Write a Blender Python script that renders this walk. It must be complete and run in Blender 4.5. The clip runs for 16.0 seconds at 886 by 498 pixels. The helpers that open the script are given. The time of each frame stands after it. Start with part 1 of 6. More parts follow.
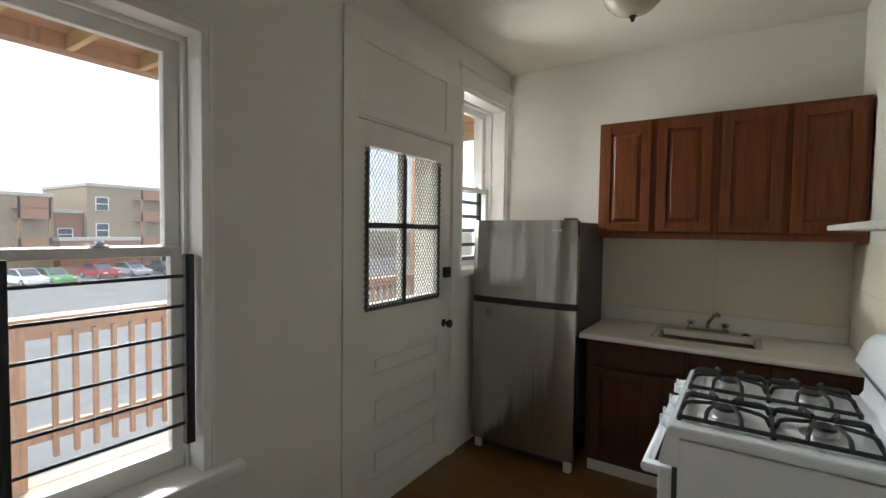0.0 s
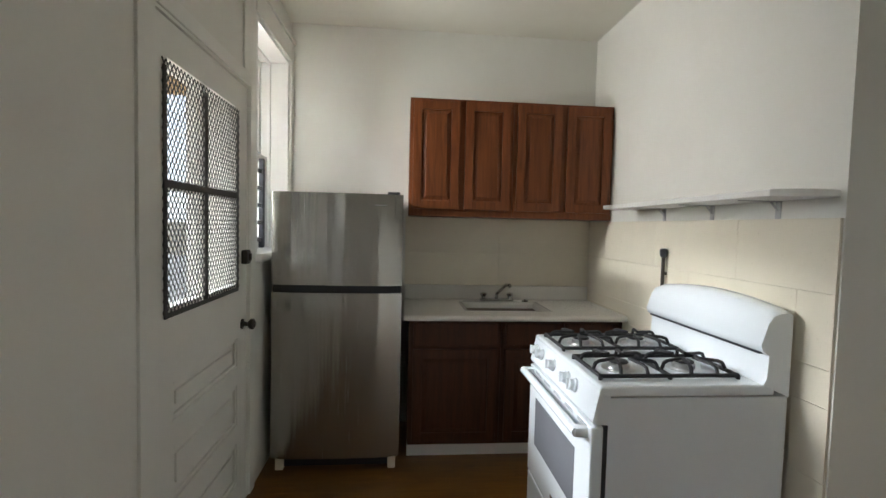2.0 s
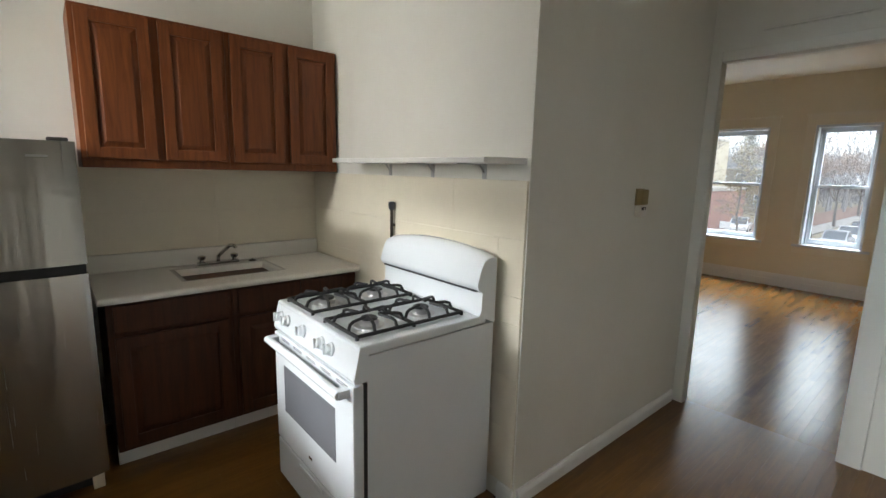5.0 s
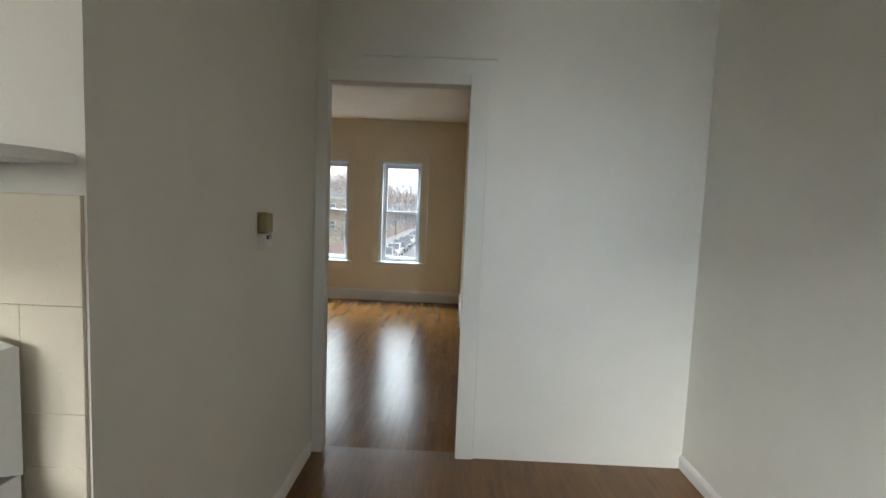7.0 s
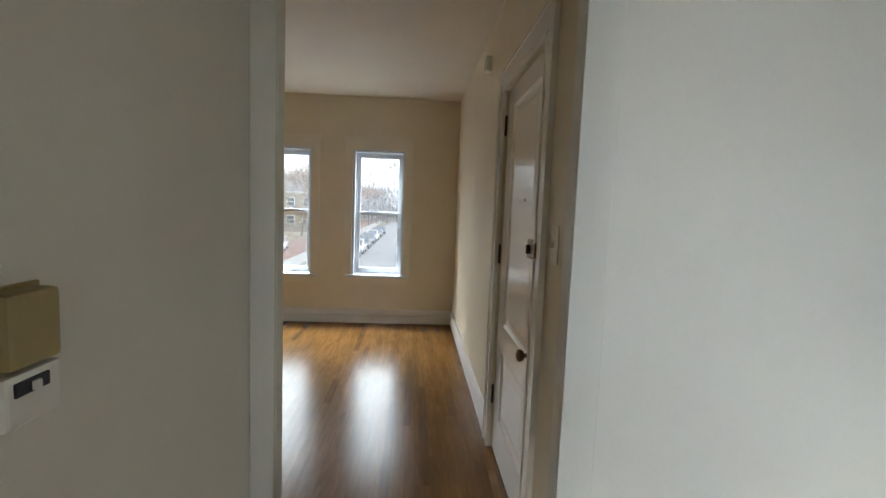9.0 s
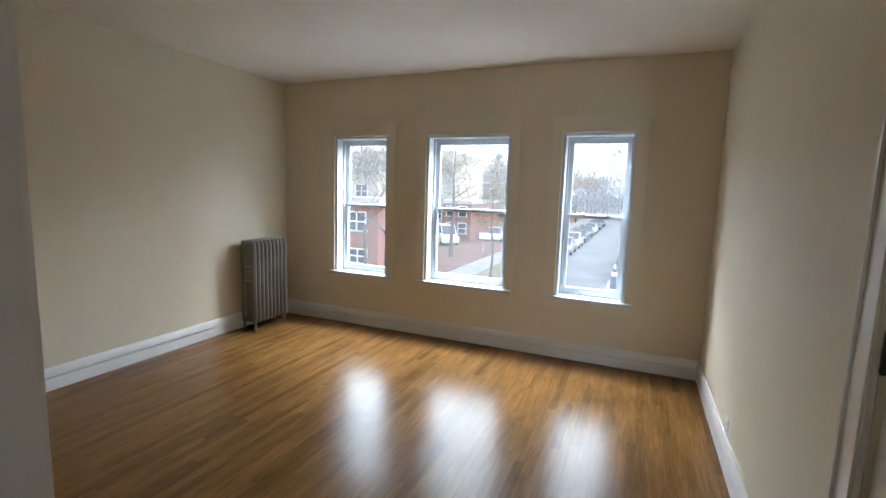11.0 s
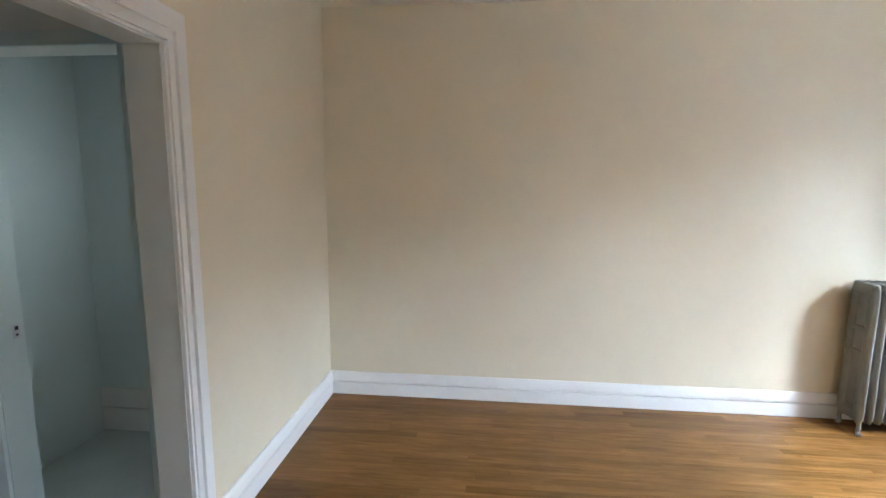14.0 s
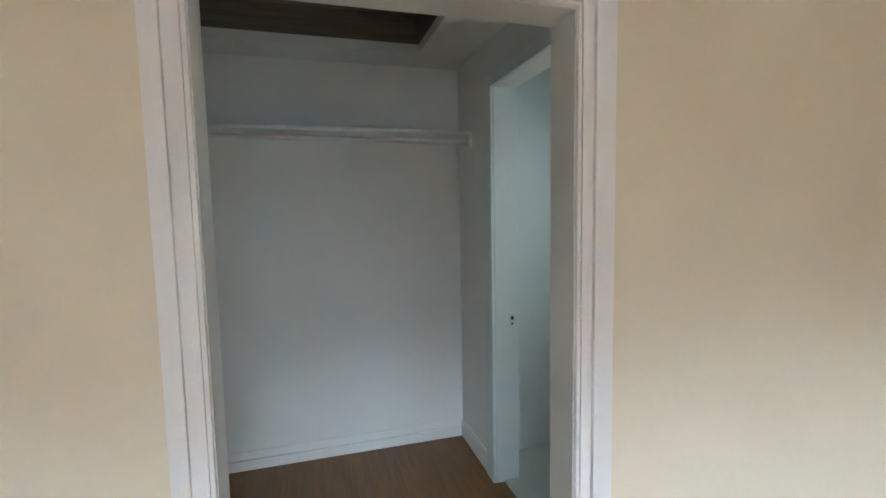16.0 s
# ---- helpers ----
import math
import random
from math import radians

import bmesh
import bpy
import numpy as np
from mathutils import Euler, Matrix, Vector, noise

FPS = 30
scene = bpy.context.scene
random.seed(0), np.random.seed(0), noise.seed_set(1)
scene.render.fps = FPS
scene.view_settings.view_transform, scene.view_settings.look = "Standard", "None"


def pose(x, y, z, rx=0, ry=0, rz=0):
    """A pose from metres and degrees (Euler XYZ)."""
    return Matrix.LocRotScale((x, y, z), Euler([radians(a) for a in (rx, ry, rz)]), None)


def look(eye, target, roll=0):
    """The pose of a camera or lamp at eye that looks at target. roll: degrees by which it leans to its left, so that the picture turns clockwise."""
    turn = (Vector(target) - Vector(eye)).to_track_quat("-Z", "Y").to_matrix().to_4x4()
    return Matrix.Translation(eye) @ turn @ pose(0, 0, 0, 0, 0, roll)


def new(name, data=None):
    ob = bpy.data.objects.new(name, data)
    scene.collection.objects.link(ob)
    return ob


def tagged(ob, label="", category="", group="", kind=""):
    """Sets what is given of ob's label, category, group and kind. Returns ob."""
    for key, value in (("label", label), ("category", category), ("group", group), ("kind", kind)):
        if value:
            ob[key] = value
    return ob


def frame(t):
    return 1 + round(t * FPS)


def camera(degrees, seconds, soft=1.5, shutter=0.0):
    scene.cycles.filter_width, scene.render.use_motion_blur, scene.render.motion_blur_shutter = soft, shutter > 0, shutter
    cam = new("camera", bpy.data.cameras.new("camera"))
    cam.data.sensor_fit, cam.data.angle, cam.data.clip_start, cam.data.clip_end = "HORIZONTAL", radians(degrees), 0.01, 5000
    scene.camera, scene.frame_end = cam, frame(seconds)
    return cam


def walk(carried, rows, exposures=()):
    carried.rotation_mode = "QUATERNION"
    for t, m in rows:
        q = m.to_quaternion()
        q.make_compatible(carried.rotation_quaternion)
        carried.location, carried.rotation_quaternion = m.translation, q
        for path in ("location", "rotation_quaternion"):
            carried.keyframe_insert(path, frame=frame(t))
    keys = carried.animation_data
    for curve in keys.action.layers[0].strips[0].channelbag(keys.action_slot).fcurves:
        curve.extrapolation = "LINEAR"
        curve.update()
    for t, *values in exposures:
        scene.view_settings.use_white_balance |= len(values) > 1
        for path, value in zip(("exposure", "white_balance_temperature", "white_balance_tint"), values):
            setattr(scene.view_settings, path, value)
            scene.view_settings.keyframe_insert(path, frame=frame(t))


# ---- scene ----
# ---- camera and walk ----
cam = camera(88.1, 16.0)
PATH = [
    (0, (1.64, -0.287, 1.521), (0.539, 1.38, 1.442), 0.8),
    (0.5, (1.448, -0.239, 1.477), (0.671, 1.602, 1.393), 0.9),
    (1, (1.208, -0.159, 1.479), (0.766, 1.789, 1.397), 1.4),
    (1.5, (0.961, -0.146, 1.471), (0.837, 1.848, 1.394), 1.5),
    (2, (0.779, -0.114, 1.424), (0.957, 1.876, 1.326), 1.4),
    (2.5, (0.671, 0.01, 1.336), (1.033, 1.943, 0.973), 1.5),
    (3, (0.618, 0.036, 1.354), (1.084, 1.863, 0.688), 1.5),
    (3.2, (0.592, 0.033, 1.372), (1.122, 1.833, 0.681), 1.4),
    (5.3, (0.734, 0.018, 1.526), (2.206, 1.349, 1.28), 1.3),
    (5.5, (0.82, 0.035, 1.531), (2.418, 1.219, 1.316), 1.5),
    (6, (0.975, 0.116, 1.517), (2.778, 0.963, 1.343), 2.0),
    (6.5, (1.065, 0.287, 1.503), (3.01, 0.726, 1.342), 2.3),
    (7, (1.172, 0.407, 1.478), (3.165, 0.443, 1.316), 2.3),
    (7.5, (1.423, 0.553, 1.477), (3.409, 0.399, 1.307), 2.4),
    (8, (1.737, 0.697, 1.471), (3.723, 0.539, 1.296), 2.3),
    (10.3, (3.608, 0.797, 1.661), (5.584, 0.98, 1.416), 2.3),
    (10.5, (3.71, 0.803, 1.653), (5.667, 1.137, 1.411), 2.1),
    (11, (3.91, 0.849, 1.653), (5.737, 1.622, 1.397), 1.8),
    (11.5, (4.095, 0.981, 1.687), (5.741, 2.084, 1.419), 1.2),
    (12, (4.323, 1.069, 1.72), (5.738, 2.454, 1.442), 0.6),
    (12.5, (4.632, 1.074, 1.615), (5.647, 2.779, 1.37), 0.5),
    (13, (4.926, 1.225, 1.61), (5.627, 3.083, 1.373), 0.3),
    (13.5, (5.19, 1.375, 1.656), (5.582, 3.317, 1.4), 0.4),
    (14, (5.234, 1.617, 1.634), (5.043, 3.589, 1.361), 0.4),
    (14.5, (5.334, 1.778, 1.577), (4.587, 3.618, 1.341), -0.8),
    (15, (5.4, 1.963, 1.56), (4.117, 3.484, 1.362), -1.1),
    (15.5, (5.435, 2.172, 1.565), (3.717, 3.178, 1.381), -1.3),
    (16, (5.288, 2.47, 1.552), (3.375, 3.028, 1.379), -1.1),
]
EXPOSURES = [(0.0, 3.3, 6450, 10), (0.5, 3.42, 6400, 10), (1.0, 3.7, 6350, 10), (2.0, 3.65, 6300, 10), (3.0, 3.95, 6200, 10), (5.5, 3.5, 6600, 10), (6.5, 3.5, 6650, 10), (7.0, 3.6, 6600, 10), (8.0, 3.65, 6750, 10), (10.3, 4.05, 6050, 10), (11.5, 3.9, 5900, 10), (12.5, 4.1, 5650, 10), (13.5, 4.6, 5500, 10), (14.0, 5.2, 5550, 10), (15.0, 5.35, 5750, 10), (16.0, 5.5, 5650, 10)]
walk(cam, [(t, look(eye, target, roll)) for t, eye, target, roll in PATH], EXPOSURES)

# ---- world and daylight (overcast) ----
world = bpy.data.worlds.new("sky")
scene.world = world
world.use_nodes = True
wn = world.node_tree
wn.nodes.clear()
sky = wn.nodes.new("ShaderNodeTexSky")
sky.sky_type = "NISHITA"
sky.sun_disc = False
sky.sun_elevation = radians(48)
sky.sun_rotation = radians(180)
sky.air_density, sky.dust_density, sky.ozone_density = 1.0, 2.0, 1.0
cloud = wn.nodes.new("ShaderNodeMix")
cloud.data_type = "RGBA"
cloud.inputs["Factor"].default_value = 0.85
cloud.inputs["B"].default_value = (1.9, 1.97, 2.1, 1)
bgd = wn.nodes.new("ShaderNodeBackground")
bgd.inputs["Strength"].default_value = 0.08
wout = wn.nodes.new("ShaderNodeOutputWorld")
wn.links.new(sky.outputs[0], cloud.inputs["A"])
wn.links.new(cloud.outputs["Result"], bgd.inputs[0])
wn.links.new(bgd.outputs[0], wout.inputs[0])

sun_data = bpy.data.lights.new("sun", "SUN")
sun_data.energy, sun_data.angle, sun_data.color = 0.2, radians(25), (1.0, 0.96, 0.9)
sun = new("sun", sun_data)
sun.matrix_world = look((0, -20, 22), (0, 0, 0))


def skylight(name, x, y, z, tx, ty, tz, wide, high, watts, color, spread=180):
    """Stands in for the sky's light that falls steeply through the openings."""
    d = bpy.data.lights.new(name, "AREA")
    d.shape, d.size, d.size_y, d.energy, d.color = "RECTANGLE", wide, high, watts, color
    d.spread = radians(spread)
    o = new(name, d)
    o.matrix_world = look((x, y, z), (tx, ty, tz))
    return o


skylight("skylight_street", 10.0, 2.6, 4.55, 6.3, 2.6, 0.2, 5.4, 1.8, 190, (0.88, 0.95, 1.0))
skylight("skylight_far", 18.0, 4.6, 7.6, 6.0, 3.0, 0.6, 32.0, 7.0, 760, (0.84, 0.93, 1.0))
skylight("skylight_porch", -0.06, -0.16, 1.42, 2.8, -0.30, 1.2, 0.28, 1.45, 0.42, (0.72, 0.87, 1.0), 52)
skylight("skylight_yard", -4.5, 3.1, 3.6, 1.2, 1.5, 0.3, 3.8, 0.8, 165, (0.95, 0.98, 1.0))
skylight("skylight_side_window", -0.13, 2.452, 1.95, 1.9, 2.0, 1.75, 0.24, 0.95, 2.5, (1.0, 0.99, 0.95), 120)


def daylight_portal(name, x, y0, y1, z0, z1, toward):
    """Guides the sky's light through a window opening."""
    d = bpy.data.lights.new(name, "AREA")
    d.shape, d.size, d.size_y = "RECTANGLE", y1 - y0, z1 - z0
    d.cycles.is_portal = True
    o = new(name, d)
    o.matrix_world = look((x, (y0 + y1) / 2, (z0 + z1) / 2), (x + toward, (y0 + y1) / 2, (z0 + z1) / 2))
    return o


# ---- materials ----
def mat_nodes(name):
    m = bpy.data.materials.new(name)
    m.use_nodes = True
    nt = m.node_tree
    return m, nt, nt.nodes["Principled BSDF"]


def add_node(nt, kind, **values):
    n = nt.nodes.new(kind)
    for k, v in values.items():
        n.inputs[k.replace("_", " ")].default_value = v
    return n


def paint(name, color, rough=0.5, vary=0.06, scale=2.5, bump=0.05, bump_scale=90.0, metal=0.0, coat=0.0):
    """Painted or moulded surface: broad mottling, fine grain and a little relief."""
    m, nt, b = mat_nodes(name)
    co = nt.nodes.new("ShaderNodeTexCoord")
    big = add_node(nt, "ShaderNodeTexNoise", Scale=scale, Detail=4.0, Roughness=0.6)
    fine = add_node(nt, "ShaderNodeTexNoise", Scale=bump_scale, Detail=3.0)
    nt.links.new(co.outputs["Object"], big.inputs["Vector"])
    nt.links.new(co.outputs["Object"], fine.inputs["Vector"])
    ramp = nt.nodes.new("ShaderNodeValToRGB")
    ramp.color_ramp.elements[0].position, ramp.color_ramp.elements[1].position = 0.3, 0.7
    ramp.color_ramp.elements[0].color = (*[c * (1 - vary) for c in color], 1)
    ramp.color_ramp.elements[1].color = (*[min(1, c * (1 + vary)) for c in color], 1)
    nt.links.new(big.outputs["Fac"], ramp.inputs[0])
    nt.links.new(ramp.outputs[0], b.inputs["Base Color"])
    rr = add_node(nt, "ShaderNodeMapRange", To_Min=max(0.02, rough - 0.07), To_Max=min(1, rough + 0.07))
    nt.links.new(fine.outputs["Fac"], rr.inputs["Value"])
    nt.links.new(rr.outputs[0], b.inputs["Roughness"])
    bp = add_node(nt, "ShaderNodeBump", Strength=bump, Distance=0.01)
    nt.links.new(fine.outputs["Fac"], bp.inputs["Height"])
    nt.links.new(bp.outputs[0], b.inputs["Normal"])
    b.inputs["Metallic"].default_value = metal
    b.inputs["Coat Weight"].default_value = coat
    return m


def plaster(name, color, rough=0.55):
    """Old painted plaster: rolled texture, soft waves, faint stains."""
    m, nt, b = mat_nodes(name)
    co = nt.nodes.new("ShaderNodeTexCoord")
    stain = add_node(nt, "ShaderNodeTexNoise", Scale=1.3, Detail=6.0, Roughness=0.65)
    wave = add_node(nt, "ShaderNodeTexNoise", Scale=5.0, Detail=2.0)
    grain = add_node(nt, "ShaderNodeTexNoise", Scale=220.0, Detail=2.0)
    for n in (stain, wave, grain):
        nt.links.new(co.outputs["Object"], n.inputs["Vector"])
    ramp = nt.nodes.new("ShaderNodeValToRGB")
    ramp.color_ramp.elements[0].position, ramp.color_ramp.elements[1].position = 0.25, 0.75
    ramp.color_ramp.elements[0].color = (color[0] * 0.94, color[1] * 0.93, color[2] * 0.91, 1)
    ramp.color_ramp.elements[1].color = (*[min(1, c * 1.03) for c in color], 1)
    nt.links.new(stain.outputs["Fac"], ramp.inputs[0])
    nt.links.new(ramp.outputs[0], b.inputs["Base Color"])
    b.inputs["Roughness"].default_value = rough
    b1 = add_node(nt, "ShaderNodeBump", Strength=0.25, Distance=0.012)
    nt.links.new(wave.outputs["Fac"], b1.inputs["Height"])
    b2 = add_node(nt, "ShaderNodeBump", Strength=0.12, Distance=0.003)
    nt.links.new(grain.outputs["Fac"], b2.inputs["Height"])
    nt.links.new(b1.outputs[0], b2.inputs["Normal"])
    nt.links.new(b2.outputs[0], b.inputs["Normal"])
    return m


def wood(name, dark, light, axis="x", rough=0.35, stretch=14.0, scale=1.0, per="", coat=0.0, spread=0.25, spec=0.5):
    """Grained wood; per: 'object' or 'island' varies the tone from piece to piece."""
    m, nt, b = mat_nodes(name)
    co = nt.nodes.new("ShaderNodeTexCoord")
    mp = nt.nodes.new("ShaderNodeMapping")
    sc = [stretch * scale] * 3
    sc["xyz".index(axis)] = 1.1 * scale
    mp.inputs["Scale"].default_value = sc
    nt.links.new(co.outputs["Object"], mp.inputs["Vector"])
    grain = add_node(nt, "ShaderNodeTexNoise", Scale=3.0, Detail=7.0, Roughness=0.62, Distortion=0.6)
    nt.links.new(mp.outputs[0], grain.inputs["Vector"])
    pores = add_node(nt, "ShaderNodeTexNoise", Scale=22.0, Detail=2.0)
    nt.links.new(mp.outputs[0], pores.inputs["Vector"])
    ramp = nt.nodes.new("ShaderNodeValToRGB")
    ramp.color_ramp.elements[0].position, ramp.color_ramp.elements[1].position = 0.28, 0.72
    ramp.color_ramp.elements[0].color, ramp.color_ramp.elements[1].color = (*dark, 1), (*light, 1)
    nt.links.new(grain.outputs["Fac"], ramp.inputs[0])
    col = ramp.outputs[0]
    if per:
        if per == "object":
            rnd = nt.nodes.new("ShaderNodeObjectInfo").outputs["Random"]
        else:
            rnd = nt.nodes.new("ShaderNodeNewGeometry").outputs["Random Per Island"]
        few = nt.nodes.new("ShaderNodeMath")
        few.operation = "POWER"
        few.inputs[1].default_value = 4.0
        nt.links.new(rnd, few.inputs[0])
        val = add_node(nt, "ShaderNodeMapRange", To_Min=1 + spread * 0.25, To_Max=1 - spread)
        nt.links.new(few.outputs[0], val.inputs["Value"])
        hsv = nt.nodes.new("ShaderNodeHueSaturation")
        nt.links.new(val.outputs[0], hsv.inputs["Value"])
        nt.links.new(col, hsv.inputs["Color"])
        col = hsv.outputs[0]
        pos = nt.nodes.new("ShaderNodeNewGeometry")
        pm = nt.nodes.new("ShaderNodeMapping")
        pm.inputs["Scale"].default_value = (1.6, 5.0, 1.0)
        nt.links.new(pos.outputs["Position"], pm.inputs["Vector"])
        blot = add_node(nt, "ShaderNodeTexNoise", Scale=1.5, Detail=5.0, Roughness=0.65, Distortion=0.4)
        nt.links.new(pm.outputs[0], blot.inputs["Vector"])
        worn = add_node(nt, "ShaderNodeMapRange", From_Min=0.3, From_Max=0.7, To_Min=0.80, To_Max=1.16)
        nt.links.new(blot.outputs["Fac"], worn.inputs["Value"])
        hs2 = nt.nodes.new("ShaderNodeHueSaturation")
        nt.links.new(worn.outputs[0], hs2.inputs["Value"])
        nt.links.new(col, hs2.inputs["Color"])
        col = hs2.outputs[0]
        off = nt.nodes.new("ShaderNodeVectorMath")
        off.operation = "SCALE"
        off.inputs[0].default_value = (37.0, 11.0, 5.0)
        nt.links.new(rnd, off.inputs["Scale"])
        nt.links.new(off.outputs[0], mp.inputs["Location"])
    nt.links.new(col, b.inputs["Base Color"])
    rr = add_node(nt, "ShaderNodeMapRange", To_Min=rough - 0.05, To_Max=rough + 0.07)
    nt.links.new(grain.outputs["Fac"], rr.inputs["Value"])
    nt.links.new(rr.outputs[0], b.inputs["Roughness"])
    bp = add_node(nt, "ShaderNodeBump", Strength=0.08, Distance=0.002)
    nt.links.new(pores.outputs["Fac"], bp.inputs["Height"])
    nt.links.new(bp.outputs[0], b.inputs["Normal"])
    b.inputs["Specular IOR Level"].default_value = spec
    b.inputs["Coat Weight"].default_value = coat
    b.inputs["Coat Roughness"].default_value = 0.12
    return m


def brushed(name, color, rough=0.3, axis="z"):
    """Brushed steel: long fine streaks."""
    m, nt, b = mat_nodes(name)
    co = nt.nodes.new("ShaderNodeTexCoord")
    mp = nt.nodes.new("ShaderNodeMapping")
    sc = [160.0] * 3
    sc["xyz".index(axis)] = 2.0
    mp.inputs["Scale"].default_value = sc
    nt.links.new(co.outputs["Object"], mp.inputs["Vector"])
    st = add_node(nt, "ShaderNodeTexNoise", Scale=2.0, Detail=3.0)
    nt.links.new(mp.outputs[0], st.inputs["Vector"])
    rr = add_node(nt, "ShaderNodeMapRange", To_Min=rough - 0.06, To_Max=rough + 0.1)
    nt.links.new(st.outputs["Fac"], rr.inputs["Value"])
    nt.links.new(rr.outputs[0], b.inputs["Roughness"])
    bp = add_node(nt, "ShaderNodeBump", Strength=0.06, Distance=0.001)
    nt.links.new(st.outputs["Fac"], bp.inputs["Height"])
    mp2 = nt.nodes.new("ShaderNodeMapping")
    sc2 = [4.5] * 3
    sc2["xyz".index(axis)] = 0.25
    mp2.inputs["Scale"].default_value = sc2
    nt.links.new(co.outputs["Object"], mp2.inputs["Vector"])
    wv = add_node(nt, "ShaderNodeTexNoise", Scale=1.6, Detail=3.0)
    nt.links.new(mp2.outputs[0], wv.inputs["Vector"])
    b2 = add_node(nt, "ShaderNodeBump", Strength=0.45, Distance=0.02)
    nt.links.new(wv.outputs["Fac"], b2.inputs["Height"])
    nt.links.new(bp.outputs[0], b2.inputs["Normal"])
    nt.links.new(b2.outputs[0], b.inputs["Normal"])
    b.inputs["Base Color"].default_value = (*color, 1)
    b.inputs["Metallic"].default_value = 1.0
    return m


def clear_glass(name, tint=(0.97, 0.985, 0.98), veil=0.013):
    """Old window glass: clear, glossy at a slant, with a veil of painted haze."""
    m = bpy.data.materials.new(name)
    m.use_nodes = True
    nt = m.node_tree
    nt.nodes.clear()
    tr = add_node(nt, "ShaderNodeBsdfTransparent", Color=(*tint, 1))
    gl = add_node(nt, "ShaderNodeBsdfGlossy", Roughness=0.02)
    lw = add_node(nt, "ShaderNodeLayerWeight", Blend=0.5)
    pw = nt.nodes.new("ShaderNodeMath")
    pw.operation = "POWER"
    pw.inputs[1].default_value = 4.0
    fr = add_node(nt, "ShaderNodeMapRange", To_Min=0.02, To_Max=0.55)
    nt.links.new(lw.outputs["Facing"], pw.inputs[0])
    nt.links.new(pw.outputs[0], fr.inputs["Value"])
    mx = nt.nodes.new("ShaderNodeMixShader")
    out = nt.nodes.new("ShaderNodeOutputMaterial")
    nt.links.new(fr.outputs[0], mx.inputs[0])
    nt.links.new(tr.outputs[0], mx.inputs[1])
    nt.links.new(gl.outputs[0], mx.inputs[2])
    # bluish translucent veil that stands in for the pale haze over the view
    haze_bsdf = add_node(nt, "ShaderNodeBsdfTranslucent", Color=(0.88, 0.94, 1.0, 1))
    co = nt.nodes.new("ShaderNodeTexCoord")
    haze_noise = add_node(nt, "ShaderNodeTexNoise", Scale=3.0, Detail=5.0, Roughness=0.6)
    nt.links.new(co.outputs["Object"], haze_noise.inputs["Vector"])
    haze_fac = add_node(nt, "ShaderNodeMapRange", To_Min=veil * 0.6, To_Max=veil * 1.4)
    nt.links.new(haze_noise.outputs["Fac"], haze_fac.inputs["Value"])
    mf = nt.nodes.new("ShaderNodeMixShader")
    nt.links.new(haze_fac.outputs[0], mf.inputs[0])
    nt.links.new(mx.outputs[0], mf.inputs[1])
    nt.links.new(haze_bsdf.outputs[0], mf.inputs[2])
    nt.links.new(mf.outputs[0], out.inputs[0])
    return m


M_KWALL = plaster("kitchen_wall_paint", (0.735, 0.725, 0.668))
M_KCEIL = plaster("kitchen_ceiling_paint", (0.75, 0.73, 0.64))
M_LWALL = plaster("cream_wall_paint", (0.745, 0.672, 0.515))
M_LCEIL = plaster("ceiling_paint", (0.78, 0.74, 0.655))
M_CLOSET = plaster("closet_paint", (0.70, 0.715, 0.68))
M_BATH = plaster("pale_green_paint", (0.62, 0.70, 0.69))
M_TRIM = paint("white_trim_paint", (0.80, 0.79, 0.76), rough=0.32, vary=0.03, bump=0.06)
M_CASING = paint("pale_cream_casing_paint", (0.755, 0.692, 0.555), rough=0.35, vary=0.03, bump=0.06)
M_DOORPAINT = paint("glossy_cream_door_paint", (0.84, 0.81, 0.74), rough=0.2, vary=0.02, bump=0.05)
M_KDOOR = paint("grey_white_door_paint", (0.74, 0.73, 0.67), rough=0.4, vary=0.04, bump=0.08)
M_SASH = paint("white_sash_paint", (0.60, 0.64, 0.68), rough=0.4, vary=0.03)
M_BLACK = paint("black_metal_paint", (0.02, 0.021, 0.028), rough=0.4, vary=0.1)
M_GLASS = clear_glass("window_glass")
M_WIRE = paint("galvanised_mesh", (0.10, 0.10, 0.095), rough=0.5, metal=0.6)
M_BRASS = paint("aged_brass", (0.14, 0.09, 0.042), rough=0.35, metal=1.0, vary=0.2)
M_BRONZE = paint("dark_bronze", (0.06, 0.05, 0.042), rough=0.4, metal=0.8, vary=0.2)
M_STEEL = brushed("stainless_steel", (0.40, 0.385, 0.355), rough=0.22)
M_FRSIDE = paint("dark_grey_side", (0.055, 0.055, 0.055), rough=0.45, vary=0.08)
M_RUBBER = paint("black_rubber", (0.016, 0.016, 0.018), rough=0.6)
M_CHROME = paint("chrome", (0.55, 0.55, 0.55), rough=0.15, metal=1.0)
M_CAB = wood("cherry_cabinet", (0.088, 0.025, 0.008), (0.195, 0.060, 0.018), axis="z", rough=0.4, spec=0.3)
# same cherry again, with the shade below the counter put into its colour
M_CABSHADE = wood("cherry_cabinet_shaded", (0.036, 0.011, 0.004), (0.085, 0.027, 0.009), axis="z", rough=0.5, spec=0.3)
M_COUNTER = paint("white_laminate", (0.74, 0.72, 0.67), rough=0.28, vary=0.012, bump=0.002, bump_scale=400)
M_SINK = paint("white_enamel_sink", (0.78, 0.77, 0.73), rough=0.14, vary=0.02, coat=0.4)
M_TILE = paint("beige_wall_panel", (0.71, 0.65, 0.52), rough=0.30, vary=0.05, bump=0.03)
M_GROUT = paint("panel_joint", (0.60, 0.54, 0.42), rough=0.8)
M_ENAMEL = paint("white_stove_enamel", (0.77, 0.81, 0.835), rough=0.16, vary=0.015, bump=0.01, coat=0.5)
